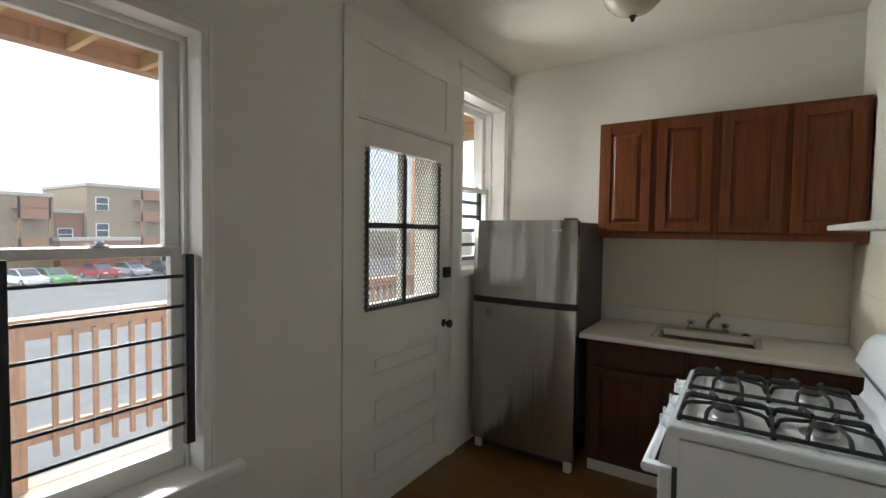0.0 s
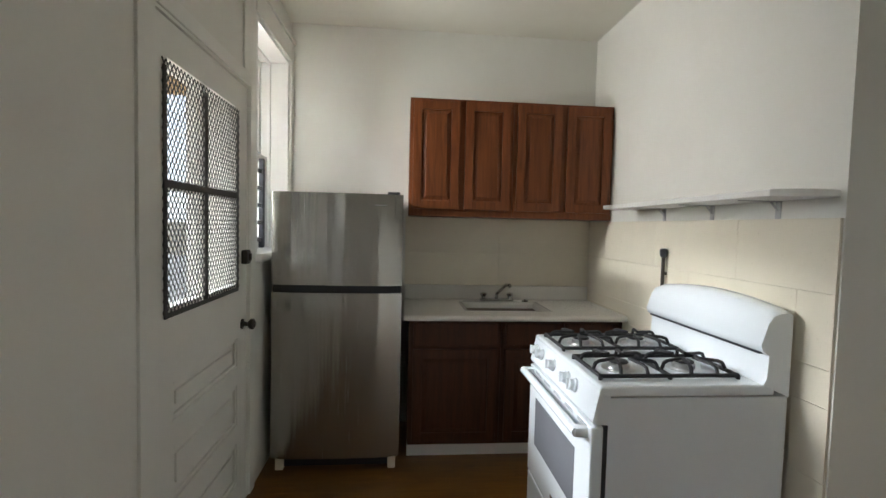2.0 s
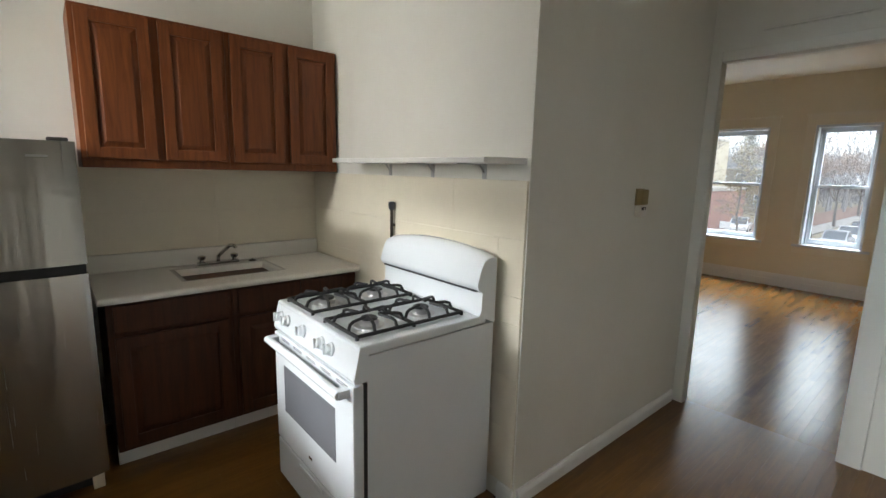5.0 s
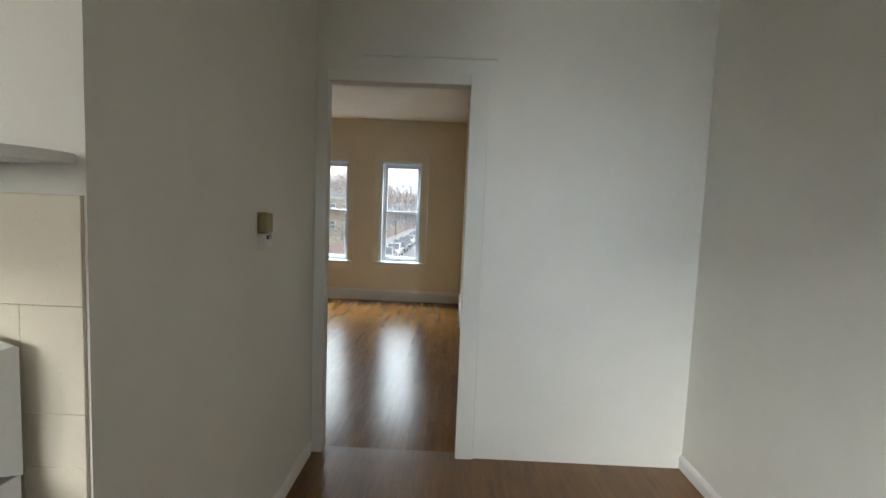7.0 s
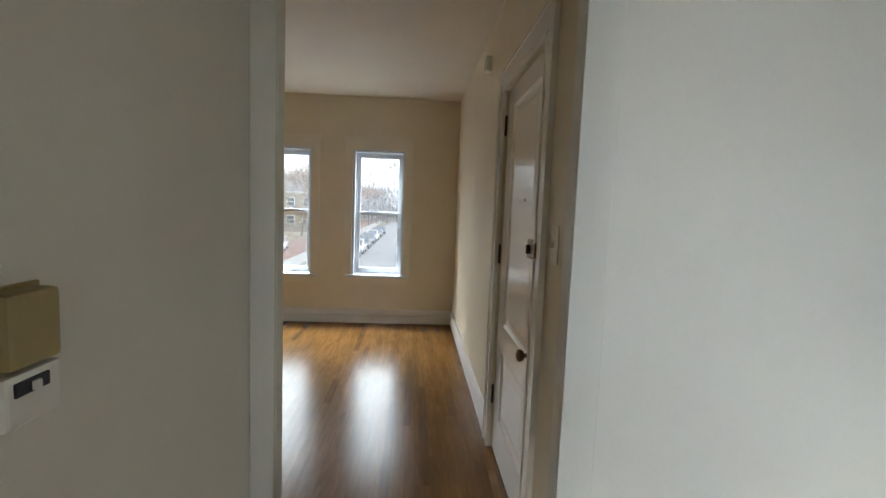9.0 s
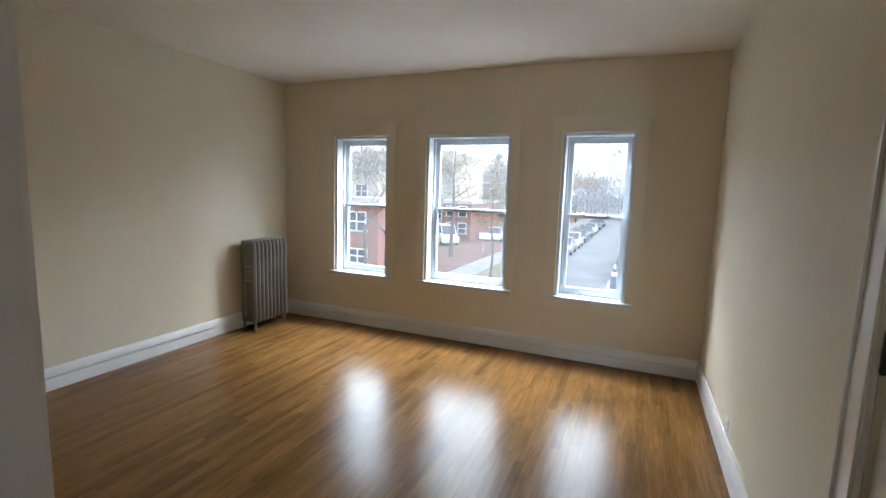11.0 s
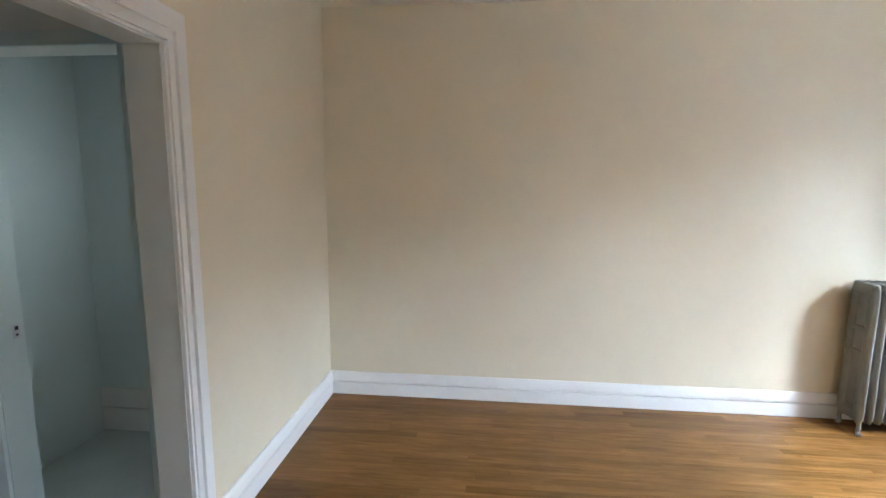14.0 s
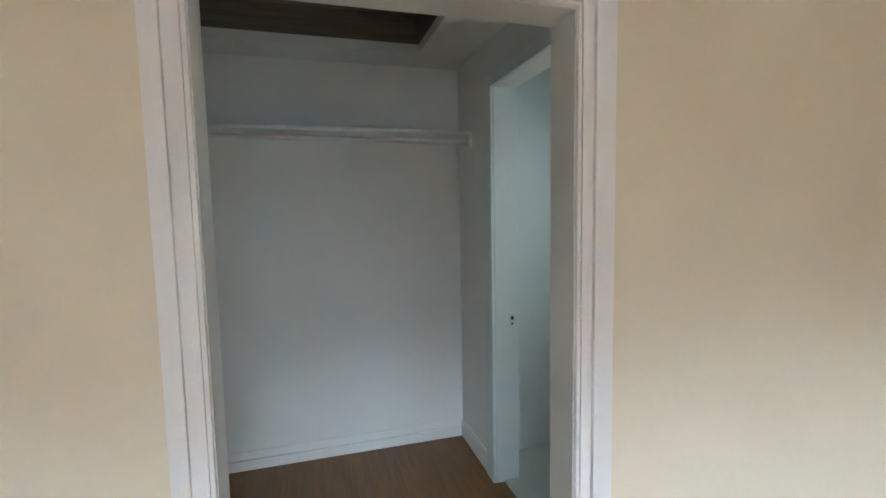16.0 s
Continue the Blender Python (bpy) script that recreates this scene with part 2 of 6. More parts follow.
M_OVEN = paint("grey_oven_glass", (0.16, 0.165, 0.18), rough=0.12, vary=0.05)
M_IRON = paint("cast_iron", (0.018, 0.018, 0.02), rough=0.5, vary=0.2, bump=0.2)
M_ALU = paint("burner_aluminium", (0.50, 0.50, 0.50), rough=0.35, metal=1.0, vary=0.1)
M_TAN = paint("tan_plastic", (0.34, 0.27, 0.12), rough=0.4)
M_WHITEPL = paint("white_plastic", (0.75, 0.74, 0.70), rough=0.4)
M_RAD = paint("silver_radiator_paint", (0.20, 0.195, 0.172), rough=0.45, metal=0.3, vary=0.28, bump=0.15)
M_OPAL = paint("frosted_lamp_glass", (0.52, 0.47, 0.37), rough=0.25, vary=0.05)
M_ROD = paint("painted_rod", (0.62, 0.62, 0.62), rough=0.35)
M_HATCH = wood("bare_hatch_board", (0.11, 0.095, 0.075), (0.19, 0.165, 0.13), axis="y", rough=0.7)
M_OAK = wood("oak_strip", (0.145, 0.066, 0.017), (0.255, 0.130, 0.039), axis="x", rough=0.23, per="object", spread=0.30, spec=0.2)
M_OAKJ = wood("oak_strip_joined", (0.145, 0.066, 0.017), (0.255, 0.130, 0.039), axis="x", rough=0.23, per="island", spread=0.30, spec=0.2)
M_OAKK = wood("brown_kitchen_strip", (0.125, 0.055, 0.010), (0.205, 0.097, 0.020), axis="x", rough=0.33, per="object", coat=0.1, spread=0.10)
M_OAKKJ = wood("brown_kitchen_strip_joined", (0.125, 0.055, 0.010), (0.205, 0.097, 0.020), axis="x", rough=0.33, per="island", coat=0.1, spread=0.10)
M_SUB = paint("dark_joint", (0.03, 0.016, 0.008), rough=0.8)
M_VINYL = paint("pale_green_vinyl", (0.50, 0.54, 0.50), rough=0.4, vary=0.08)


# ---- geometry helpers ----
def bm_box(bm, x0, x1, y0, y1, z0, z1, bevel=0.0, seg=2):
    """A box between two corners, with rounded edges if bevel is given."""
    r = bmesh.ops.create_cube(bm, size=1.0)
    vs = r["verts"]
    for v in vs:
        v.co = Vector((x0 + (v.co.x + 0.5) * (x1 - x0), y0 + (v.co.y + 0.5) * (y1 - y0), z0 + (v.co.z + 0.5) * (z1 - z0)))
    if bevel > 0:
        es = list({e for v in vs for e in v.link_edges})
        bmesh.ops.bevel(bm, geom=es, offset=bevel, segments=seg, affect="EDGES", profile=0.6, clamp_overlap=True)
    return bm


def box(x0, x1, y0, y1, z0, z1, bevel=0.0, seg=2):
    return bm_box(bmesh.new(), x0, x1, y0, y1, z0, z1, bevel, seg)


def bm_rod(bm, a, b, r, seg=12, r2=None):
    """A round bar from a to b."""
    a, b = Vector(a), Vector(b)
    d = b - a
    m = Matrix.Translation((a + b) / 2) @ d.to_track_quat("Z", "Y").to_matrix().to_4x4()
    bmesh.ops.create_cone(bm, cap_ends=True, segments=seg, radius1=r, radius2=r if r2 is None else r2, depth=d.length, matrix=m)
    return bm


def bm_path(bm, pts, r, seg=10):
    """A bent round bar along points, with balls at the bends."""
    for p, q in zip(pts, pts[1:]):
        bm_rod(bm, p, q, r, seg)
    for p in pts[1:-1]:
        bmesh.ops.create_icosphere(bm, subdivisions=1, radius=r * 1.02, matrix=Matrix.Translation(p))
    return bm


def bm_spin(bm, profile, origin, axis=(0, 0, 1), seg=28):
    """A turned shape: profile of (radius, height) along an axis."""
    q = Vector(axis).to_track_quat("Z", "Y").to_matrix().to_4x4()
    m = Matrix.Translation(origin) @ q
    rings = []
    for r, h in profile:
        rings.append([bm.verts.new(m @ Vector((r * math.cos(2 * math.pi * i / seg), r * math.sin(2 * math.pi * i / seg), h))) for i in range(seg)])
    for p, q2 in zip(rings, rings[1:]):
        for i in range(seg):
            bm.faces.new((p[i], p[(i + 1) % seg], q2[(i + 1) % seg], q2[i]))
    for ring, flip in ((rings[0], True), (rings[-1], False)):
        bm.faces.new(ring[::-1] if flip else ring)
    return bm


def bm_prism(bm, outline, lo, hi, axis="x"):
    """An outline of 2D points pushed from lo to hi along an axis."""
    def at(p, h):
        return {"x": (h, p[0], p[1]), "y": (p[0], h, p[1]), "z": (p[0], p[1], h)}[axis]
    a = [bm.verts.new(at(p, lo)) for p in outline]
    b = [bm.verts.new(at(p, hi)) for p in outline]
    n = len(outline)
    for i in range(n):
        bm.faces.new((a[i], a[(i + 1) % n], b[(i + 1) % n], b[i]))
    bm.faces.new(a[::-1])
    bm.faces.new(b)
    return bm


def part(name, bm, material, parent=None, label="", smooth=False):
    """Links a bmesh as ONE mesh object under a thing or a part."""
    bmesh.ops.recalc_face_normals(bm, faces=bm.faces)
    me = bpy.data.meshes.new(name)
    bm.to_mesh(me)
    bm.free()
    me.materials.append(material)
    if smooth:
        for p in me.polygons:
            p.use_smooth = True
        me.set_sharp_from_angle(angle=radians(40))
    ob = new(name, me)
    if parent:
        ob.parent = parent
    if label:
        ob["label"] = label
    return ob


def thing(name, label, category, group="", kind="", at=(0, 0, 0)):
    """The Empty at a thing's base."""
    e = new(name)
    e.empty_display_size = 0.1
    e.location = at
    return tagged(e, label, category, group, kind)


def struct(name, bm, material, label, category, smooth=False):
    return tagged(part(name, bm, material, smooth=smooth), label, category, kind="structure")


def slab_with_holes(bm, axis, f0, f1, a0, a1, z0, z1, holes):
    """A wall between faces f0 and f1 across axis, from a0 to a1 and z0 to z1, with openings (a, a, z, z) cut through it."""
    aa = sorted({a0, a1, *[h[0] for h in holes], *[h[1] for h in holes]})
    for p, q in zip(aa, aa[1:]):
        zz = sorted({z0, z1, *[z for h in holes if h[0] <= p and q <= h[1] for z in h[2:]]})
        for r, s in zip(zz, zz[1:]):
            if any(h[0] <= p and q <= h[1] and h[2] <= r and s <= h[3] for h in holes):
                continue
            if axis == "x":
                bm_box(bm, f0, f1, p, q, r, s)
            else:
                bm_box(bm, p, q, f0, f1, r, s)
    bmesh.ops.remove_doubles(bm, verts=bm.verts, dist=0.0005)
    return bm


# ---- the plan ----
KX1, KY0, KY1, KZ = 3.835, -1.023, 3.17, 2.79        # kitchen
SX, TY = 2.163, 1.209                                  # stove wall, wall with the thermostat
LX0, LX1, LY0, LY1, LZ = 4.025, 8.51, 0.235, 4.975, 2.885   # living room
CX, CY0, CY1, CZ = 2.407, 1.80, 3.43, 2.44             # closet
BX, BY1 = 2.72, 4.27                                   # room behind the closet
KW1 = (-0.318, 0.644, 0.60, 2.245)
KW2 = (2.40, 3.10, 1.237, 2.51)
KDOOR = (1.40, 2.29, -0.1, 2.09)
DOORWAY = (0.333, 1.14, -0.1, 2.195)
CLOSET = (2.212, 3.267, -0.1, 2.146)
LWIN = [(3.50, 4.225), (2.08, 3.02), (0.91, 1.57)]
LWZ = (0.615, 2.235)
ENTRY = (4.52, 5.42, -0.1, 2.27)

# ---- walls, ceilings ----
struct("wall_west", slab_with_holes(bmesh.new(), "x", -0.30, 0.0, KY0 - 0.2, KY1 + 0.2, -0.1, 2.95, [KW1, KW2, KDOOR]), M_KWALL, "off-white plaster kitchen wall with two windows and the back door", "wall")
struct("wall_north_kitchen", box(0.0, SX, KY1, KY1 + 0.2, -0.1, 2.95), M_KWALL, "off-white plaster wall behind the kitchen cabinets", "wall")
struct("wall_stove", box(SX, CX - 0.006, TY, KY1 + 0.2, -0.1, 2.95), M_KWALL, "off-white plaster wall behind the stove", "wall")
struct("wall_thermostat", box(CX - 0.006, KX1, TY, TY + 0.15, -0.1, 2.95), M_KWALL, "off-white plaster wall with the thermostat", "wall")
struct("wall_south_kitchen", box(0.0, KX1, KY0 - 0.2, KY0, -0.1, 2.95), M_KWALL, "plain off-white plaster kitchen wall", "wall")
bm = slab_with_holes(bmesh.new(), "x", KX1, KX1 + 0.06, KY0 - 0.2, TY + 0.15, -0.1, 3.05, [DOORWAY])
struct("wall_doorway", bm, M_KWALL, "off-white plaster wall with an open doorway to the living room", "wall")
bm = slab_with_holes(bmesh.new(), "x", KX1 + 0.06, LX0, LY0 - 0.2, LY1 + 0.2, -0.1, 3.05, [(0.27, 1.25, -0.1, 2.225), CLOSET])
struct("wall_west_living", bm, M_LWALL, "cream plaster living room wall with doorway and closet opening", "wall")
struct("wall_south_living", slab_with_holes(bmesh.new(), "y", LY0 - 0.2, LY0, LX0, LX1 + 0.25, -0.1, 3.05, [ENTRY]), M_LWALL, "cream plaster living room wall with the entry door", "wall")
struct("wall_north_living", box(LX0, LX1, LY1, LY1 + 0.2, -0.1, 3.05), M_LWALL, "cream plaster living room wall beside the radiator", "wall")
struct("wall_east_living", slab_with_holes(bmesh.new(), "x", LX1, LX1 + 0.25, LY0, LY1 + 0.2, -0.1, 3.05, [(a, b, *LWZ) for a, b in LWIN]), M_LWALL, "cream plaster wall with three tall windows", "wall")
struct("ceiling_kitchen", box(0.0, KX1, KY0, KY1, KZ, KZ + 0.15), M_KCEIL, "off-white plaster kitchen ceiling", "ceiling")
struct("ceiling_living", box(LX0, LX1, LY0, LY1, LZ, LZ + 0.15), M_LCEIL, "white plaster living room ceiling", "ceiling")
# closet and the small room behind it
struct("wall_closet_back", box(CX - 0.006, CX, TY + 0.15, CY1 + 0.02, 0.0, 2.95), M_CLOSET, "grey-white painted closet back wall", "wall")
struct("wall_closet_south", box(CX, KX1 + 0.06, CY0 - 0.1, CY0, 0.0, 2.95), M_CLOSET, "grey-white painted closet side wall", "wall")
struct("wall_closet_north", slab_with_holes(bmesh.new(), "y", CY1, CY1 + 0.13, CX, KX1 + 0.06, 0.0, 2.95, [(2.99, 3.74, 0.0, 2.19)]), M_CLOSET, "grey-white closet side wall with a doorway", "wall")
struct("wall_closet_front", slab_with_holes(bmesh.new(), "x", KX1 + 0.054, KX1 + 0.0599, CY0, CY1, -0.1, 2.95, [CLOSET]), M_CLOSET, "grey-white inner face of the closet front", "wall")
bm = bmesh.new()
HX0, HX1, HY1 = 2.66, 3.82, 3.115
bm_box(bm, CX, HX0, CY0, CY1, CZ, CZ + 0.05)
bm_box(bm, HX1, KX1 + 0.06, CY0, CY1, CZ, CZ + 0.05)
bm_box(bm, HX0, HX1, HY1, CY1, CZ, CZ + 0.05)
struct("ceiling_closet", bm, M_CLOSET, "grey-white closet ceiling with an open hatch", "ceiling")
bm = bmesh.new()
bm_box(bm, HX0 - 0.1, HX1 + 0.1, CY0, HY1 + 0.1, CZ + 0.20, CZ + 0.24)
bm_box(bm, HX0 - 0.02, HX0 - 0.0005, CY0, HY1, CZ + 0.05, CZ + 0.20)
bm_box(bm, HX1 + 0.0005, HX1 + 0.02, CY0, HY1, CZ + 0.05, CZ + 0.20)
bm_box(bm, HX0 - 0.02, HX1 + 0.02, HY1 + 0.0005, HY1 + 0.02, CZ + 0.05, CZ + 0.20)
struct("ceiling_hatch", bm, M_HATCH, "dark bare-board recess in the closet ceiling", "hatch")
bm = bmesh.new()
bm_box(bm, BX - 0.1, BX, CY1 + 0.13, BY1 + 0.1, 0.0, 2.6)
slab_with_holes(bm, "y", BY1, BY1 + 0.1, BX, KX1 + 0.06, 0.0, 2.6, [(3.40, 3.72, 1.3, 2.0)])
struct("wall_bathroom", bm, M_BATH, "pale green painted walls of the small room behind the closet", "wall")
struct("ceiling_bathroom", box(BX - 0.1, KX1 + 0.06, CY1 + 0.13, BY1 + 0.1, 2.6, 2.7), M_BATH, "pale ceiling of the small room", "ceiling")
struct("floor_bathroom", box(BX, KX1 + 0.06, CY1 + 0.05, BY1, -0.05, 0.012), M_VINYL, "pale green-grey vinyl floor behind the closet", "floor")


# ---- trim ----
def moulding(name, x0, y0, x1, y1, nx, ny, h=0.185, t=0.02, mat=None, label="white painted wooden baseboard with a moulded top"):
    """A baseboard from (x0, y0) to (x1, y1) that stands out along (nx, ny)."""
    bm = bmesh.new()
    prof = [(0.0, 0.003), (t, 0.003), (t, h * 0.54), (t * 0.12, h * 0.55), (t * 0.12, h * 0.59), (t * 1.25, h * 0.595), (t * 1.3, h * 0.70), (t * 1.0, h * 0.86), (t * 0.5, h), (0.0, h)]
    ends = []
    for x, y in ((x0, y0), (x1, y1)):
        ends.append([bm.verts.new((x + nx * a, y + ny * a, z)) for a, z in prof])
    n = len(prof)
    for k in range(n):
        bm.faces.new((ends[0][k], ends[0][(k + 1) % n], ends[1][(k + 1) % n], ends[1][k]))
    bm.faces.new(ends[0][::-1])
    bm.faces.new(ends[1])
    bmesh.ops.recalc_face_normals(bm, faces=bm.faces)
    return struct(name, bm, mat or M_TRIM, label, "baseboard")


moulding("baseboard", LX0, LY1, LX1, LY1, 0, -1)
moulding("baseboard", LX1, LY0, LX1, LY1, -1, 0)
moulding("baseboard", 5.53, LY0, LX1, LY0, 0, 1)
moulding("baseboard", LX0, 3.445, LX0, LY1, 1, 0)
moulding("baseboard", LX0, 1.361, LX0, 2.085, 1, 0)
moulding("baseboard", CX, CY0, CX, CY1, 1, 0, h=0.12, t=0.01, mat=M_CLOSET)
moulding("baseboard", CX, CY1, 2.885, CY1, 0, -1, h=0.12, t=0.012, mat=M_CLOSET)
moulding("baseboard", BX, BY1, KX1 + 0.06, BY1, 0, -1, h=0.30, t=0.02)
moulding("baseboard", SX + 0.02, TY, 3.79, TY, 0, -1, h=0.085, t=0.014)
moulding("baseboard", SX, TY, SX, 1.30, -1, 0, h=0.085, t=0.014)
moulding("baseboard", 0.0, KY0, KX1, KY0, 0, 1, h=0.085, t=0.014)


def casing(name, bm, label, mat=M_TRIM):
    return struct(name, bm, mat, label, "trim")


# kitchen side of the doorway: flat boards, and a picture rail stub above
bm = bmesh.new()
bm_box(bm, KX1 - 0.018, KX1, 0.228, 0.333, 0.0, 2.255, 0.004)
bm_box(bm, KX1 - 0.018, KX1, 1.14, 1.207, 0.0, 2.255, 0.004)
bm_box(bm, KX1 - 0.0175, KX1, 0.333, 1.14, 2.195, 2.2545, 0.004)
bm_box(bm, KX1 - 0.022, KX1, 0.19, 0.95, 2.338, 2.352, 0.004)
casing("trim_doorway", bm, "thickly painted flat door casing round the open doorway", M_KWALL)
bm = bmesh.new()
bm_box(bm, LX0, LX0 + 0.03, 1.25, 1.36, 0.0, 2.335, 0.004)
bm_box(bm, LX0 + 0.03, LX0 + 0.075, 1.253, 1.28, 0.0, 2.335, 0.006)
bm_box(bm, LX0 + 0.03, LX0 + 0.045, 1.335, 1.36, 0.0, 2.335, 0.004)
bm_box(bm, LX0, LX0 + 0.0295, 0.237, 1.25, 2.225, 2.335, 0.004)
casing("trim_doorway_living", bm, "cream-white door casing on the living room side")
# closet casing: flat board, stepped inner bead and outer backband
bm = bmesh.new()
c0, c1, ch = CLOSET[0], CLOSET[1], CLOSET[3]
for a, b, d in ((0.0, 0.012, 0.020), (0.012, 0.03, 0.028), (0.03, 0.055, 0.020), (0.055, 0.077, 0.034), (0.077, 0.14, 0.014)):
    bl = min(b, 0.105)
    bm_box(bm, LX0, LX0 + d, c1 + a, c1 + b, 0.0, ch + a, 0.002)
    bm_box(bm, LX0, LX0 + d, c0 - bl, c0 - a, 0.0, ch + a, 0.002)
    bm_box(bm, LX0, LX0 + d, c0 - bl, c1 + b, ch + a, ch + b, 0.002)
casing("trim_closet", bm, "white painted stepped casing round the closet opening")
bm = bmesh.new()
bm_box(bm, KX1 + 0.05, LX0 + 0.004, c0 - 0.012, c0 + 0.003, 0.0, ch, 0.001)
bm_box(bm, KX1 + 0.05, LX0 + 0.004, c1 - 0.003, c1 + 0.012, 0.0, ch, 0.001)
bm_box(bm, KX1 + 0.05, LX0 + 0.004, c0, c1, ch - 0.003, ch + 0.012, 0.001)
casing("trim_closet_jamb", bm, "grey-white painted jamb of the closet opening", M_CLOSET)
bm = bmesh.new()
bm_box(bm, 2.885, 2.992, CY1 - 0.018, CY1, 0.0, 2.25, 0.004)
bm_box(bm, 2.992, 3.80, CY1 - 0.0175, CY1, 2.19, 2.25, 0.004)
bm_box(bm, 2.975, 2.995, CY1, CY1 + 0.14, 0.0, 2.19, 0.002)
bm_box(bm, 3.735, 3.76, CY1 - 0.016, CY1 + 0.14, 0.0, 2.19, 0.002)
casing("trim_inner_doorway", bm, "pale green painted casing of the doorway inside the closet", M_BATH)
struct("threshold_back_door", box(-0.30, -0.002, KDOOR[0], KDOOR[1], -0.1, 0.004), M_KDOOR, "painted wooden back door threshold", "threshold")
struct("threshold_entry", box(ENTRY[0], ENTRY[1], LY0 - 0.25, LY0 - 0.002, -0.1, 0.004), M_OAKK, "worn wooden entry threshold", "threshold")
strike = thing("strike_plate", "small dark metal strike plate on the white jamb", "strike plate")
part("plate", box(2.995, 2.998, 3.515, 3.545, 0.895, 0.965, 0.001), M_ROD, strike)
part("keyhole", box(2.9975, 2.999, 3.522, 3.538, 0.935, 0.955), M_BLACK, strike)
part("screw_hole", box(2.9975, 2.999, 3.524, 3.536, 0.908, 0.918), M_BLACK, strike)


# ---- windows ----
def sash(win, name, xa, xb, y0, y1, z0, z1, stile, top, bottom, mat):
    """A glazed sash with its pane, between two depths."""
    bm = bmesh.new()
    bm_box(bm, xa, xb, y0, y0 + stile, z0, z1, 0.004)
    bm_box(bm, xa, xb, y1 - stile, y1, z0, z1, 0.004)
    bm_box(bm, xa + 0.0005, xb - 0.0005, y0 + stile - 0.004, y1 - stile + 0.004, z1 - top, z1, 0.004)
    bm_box(bm, xa + 0.0005, xb - 0.0005, y0 + stile - 0.004, y1 - stile + 0.004, z0, z0 + bottom, 0.004)
    fr = part(name, bm, mat, win)
    xm = (xa + xb) / 2
    pane = part("pane", box(xm - 0.002, xm + 0.002, y0 + stile - 0.006, y1 - stile + 0.006, z0 + bottom - 0.006, z1 - top + 0.006), M_GLASS, fr)
    pane.visible_shadow = False
    return fr


def double_hung(name, label, face, out, y0, y1, z0, z1, deep, meet, frame_mat):
    """A double-hung window in a wall face; out: +1 or -1 is the way outside along x."""
    win = thing(name, label, "window", kind="structure", at=(0, 0, 0))
    def x(d):
        return face + out * d
    def bx(bm, d0, d1, *r, bevel=0.003):
        bm_box(bm, min(x(d0), x(d1)), max(x(d0), x(d1)), *r, bevel)
    t = 0.03
    bm = bmesh.new()
    bx(bm, -0.002, 0.24, y0 - 0.001, y0 + t, z0, z1)
    bx(bm, -0.002, 0.24, y1 - t, y1 + 0.001, z0, z1)
    bx(bm, -0.0025, 0.24, y0 + t, y1 - t, z1 - t, z1 + 0.001)
    bx(bm, 0.02, 0.28, y0 + t, y1 - t, z0 - 0.001, z0 + 0.02)
    part("window_frame", bm, frame_mat, win)
    bm = bmesh.new()
    for a, b in ((y0 + t, y0 + t + 0.018), (y1 - t - 0.018, y1 - t)):
        bx(bm, deep - 0.02, deep - 0.002, a, b, z0 + 0.02, z1 - t)
        bx(bm, deep + 0.082, deep + 0.1, a, b, z0 + 0.02, z1 - t)
    bx(bm, deep - 0.021, deep - 0.002, y0 + t + 0.018, y1 - t - 0.018, z1 - t - 0.02, z1 - t)
    part("stop_bead", bm, frame_mat, win)
    a0, a1 = y0 + t + 0.002, y1 - t - 0.002
    lo = sorted((x(deep), x(deep + 0.036)))
    hi = sorted((x(deep + 0.042), x(deep + 0.078)))
    low = sash(win, "lower_sash", lo[0], lo[1], a0, a1, z0 + 0.021, meet + 0.016, 0.054, 0.036, 0.075, frame_mat)
    sash(win, "upper_sash", hi[0], hi[1], a0, a1, meet - 0.018, z1 - t - 0.002, 0.054, 0.055, 0.036, frame_mat)
    for f in (0.3, 0.7):
        yc = a0 + (a1 - a0) * f
        bm = bmesh.new()
        bx(bm, deep - 0.004, deep + 0.03, yc - 0.025, yc + 0.025, meet + 0.016, meet + 0.024)
        bx(bm, deep + 0.005, deep + 0.02, yc - 0.012, yc + 0.012, meet + 0.024, meet + 0.036)
        part("sash_lock", bm, M_SASH, low)
    return win, bx


for i, (a, b) in enumerate(LWIN):
    win, bx = double_hung("window_%d" % (i + 1), "white double-hung window in a cream casing over the street", LX1, 1, a, b, LWZ[0], LWZ[1], 0.135, 1.435, M_SASH)
    bm = bmesh.new()
    bx(bm, -0.045, 0.135, a - 0.002, b + 0.002, LWZ[0] - 0.012, LWZ[0] + 0.021, bevel=0.006)
    bx(bm, -0.0435, -0.001, a - 0.075, b + 0.075, LWZ[0] - 0.0125, LWZ[0] + 0.0205, bevel=0.006)
    part("window_sill", bm, M_SASH, win, "white painted window stool")
    bm = bmesh.new()
    bx(bm, -0.022, -0.0005, a - 0.10, a + 0.001, LWZ[0] + 0.021, LWZ[1] + 0.13)
    bx(bm, -0.022, -0.0005, b - 0.001, b + 0.10, LWZ[0] + 0.021, LWZ[1] + 0.13)
    bx(bm, -0.0215, -0.0005, a + 0.001, b - 0.001, LWZ[1] - 0.001, LWZ[1] + 0.1295)
    bx(bm, -0.03, -0.0005, a - 0.12, b + 0.12, LWZ[1] + 0.13, LWZ[1] + 0.15)
    bx(bm, -0.012, -0.0005, a - 0.07, b + 0.07, LWZ[0] - 0.10, LWZ[0] - 0.0125)
    part("casing", bm, M_CASING, win, "pale cream painted flat casing and apron")
    daylight_portal("window_daylight", LX1 + 0.235, a + 0.02, b - 0.02, LWZ[0] + 0.02, LWZ[1] - 0.02, -1)


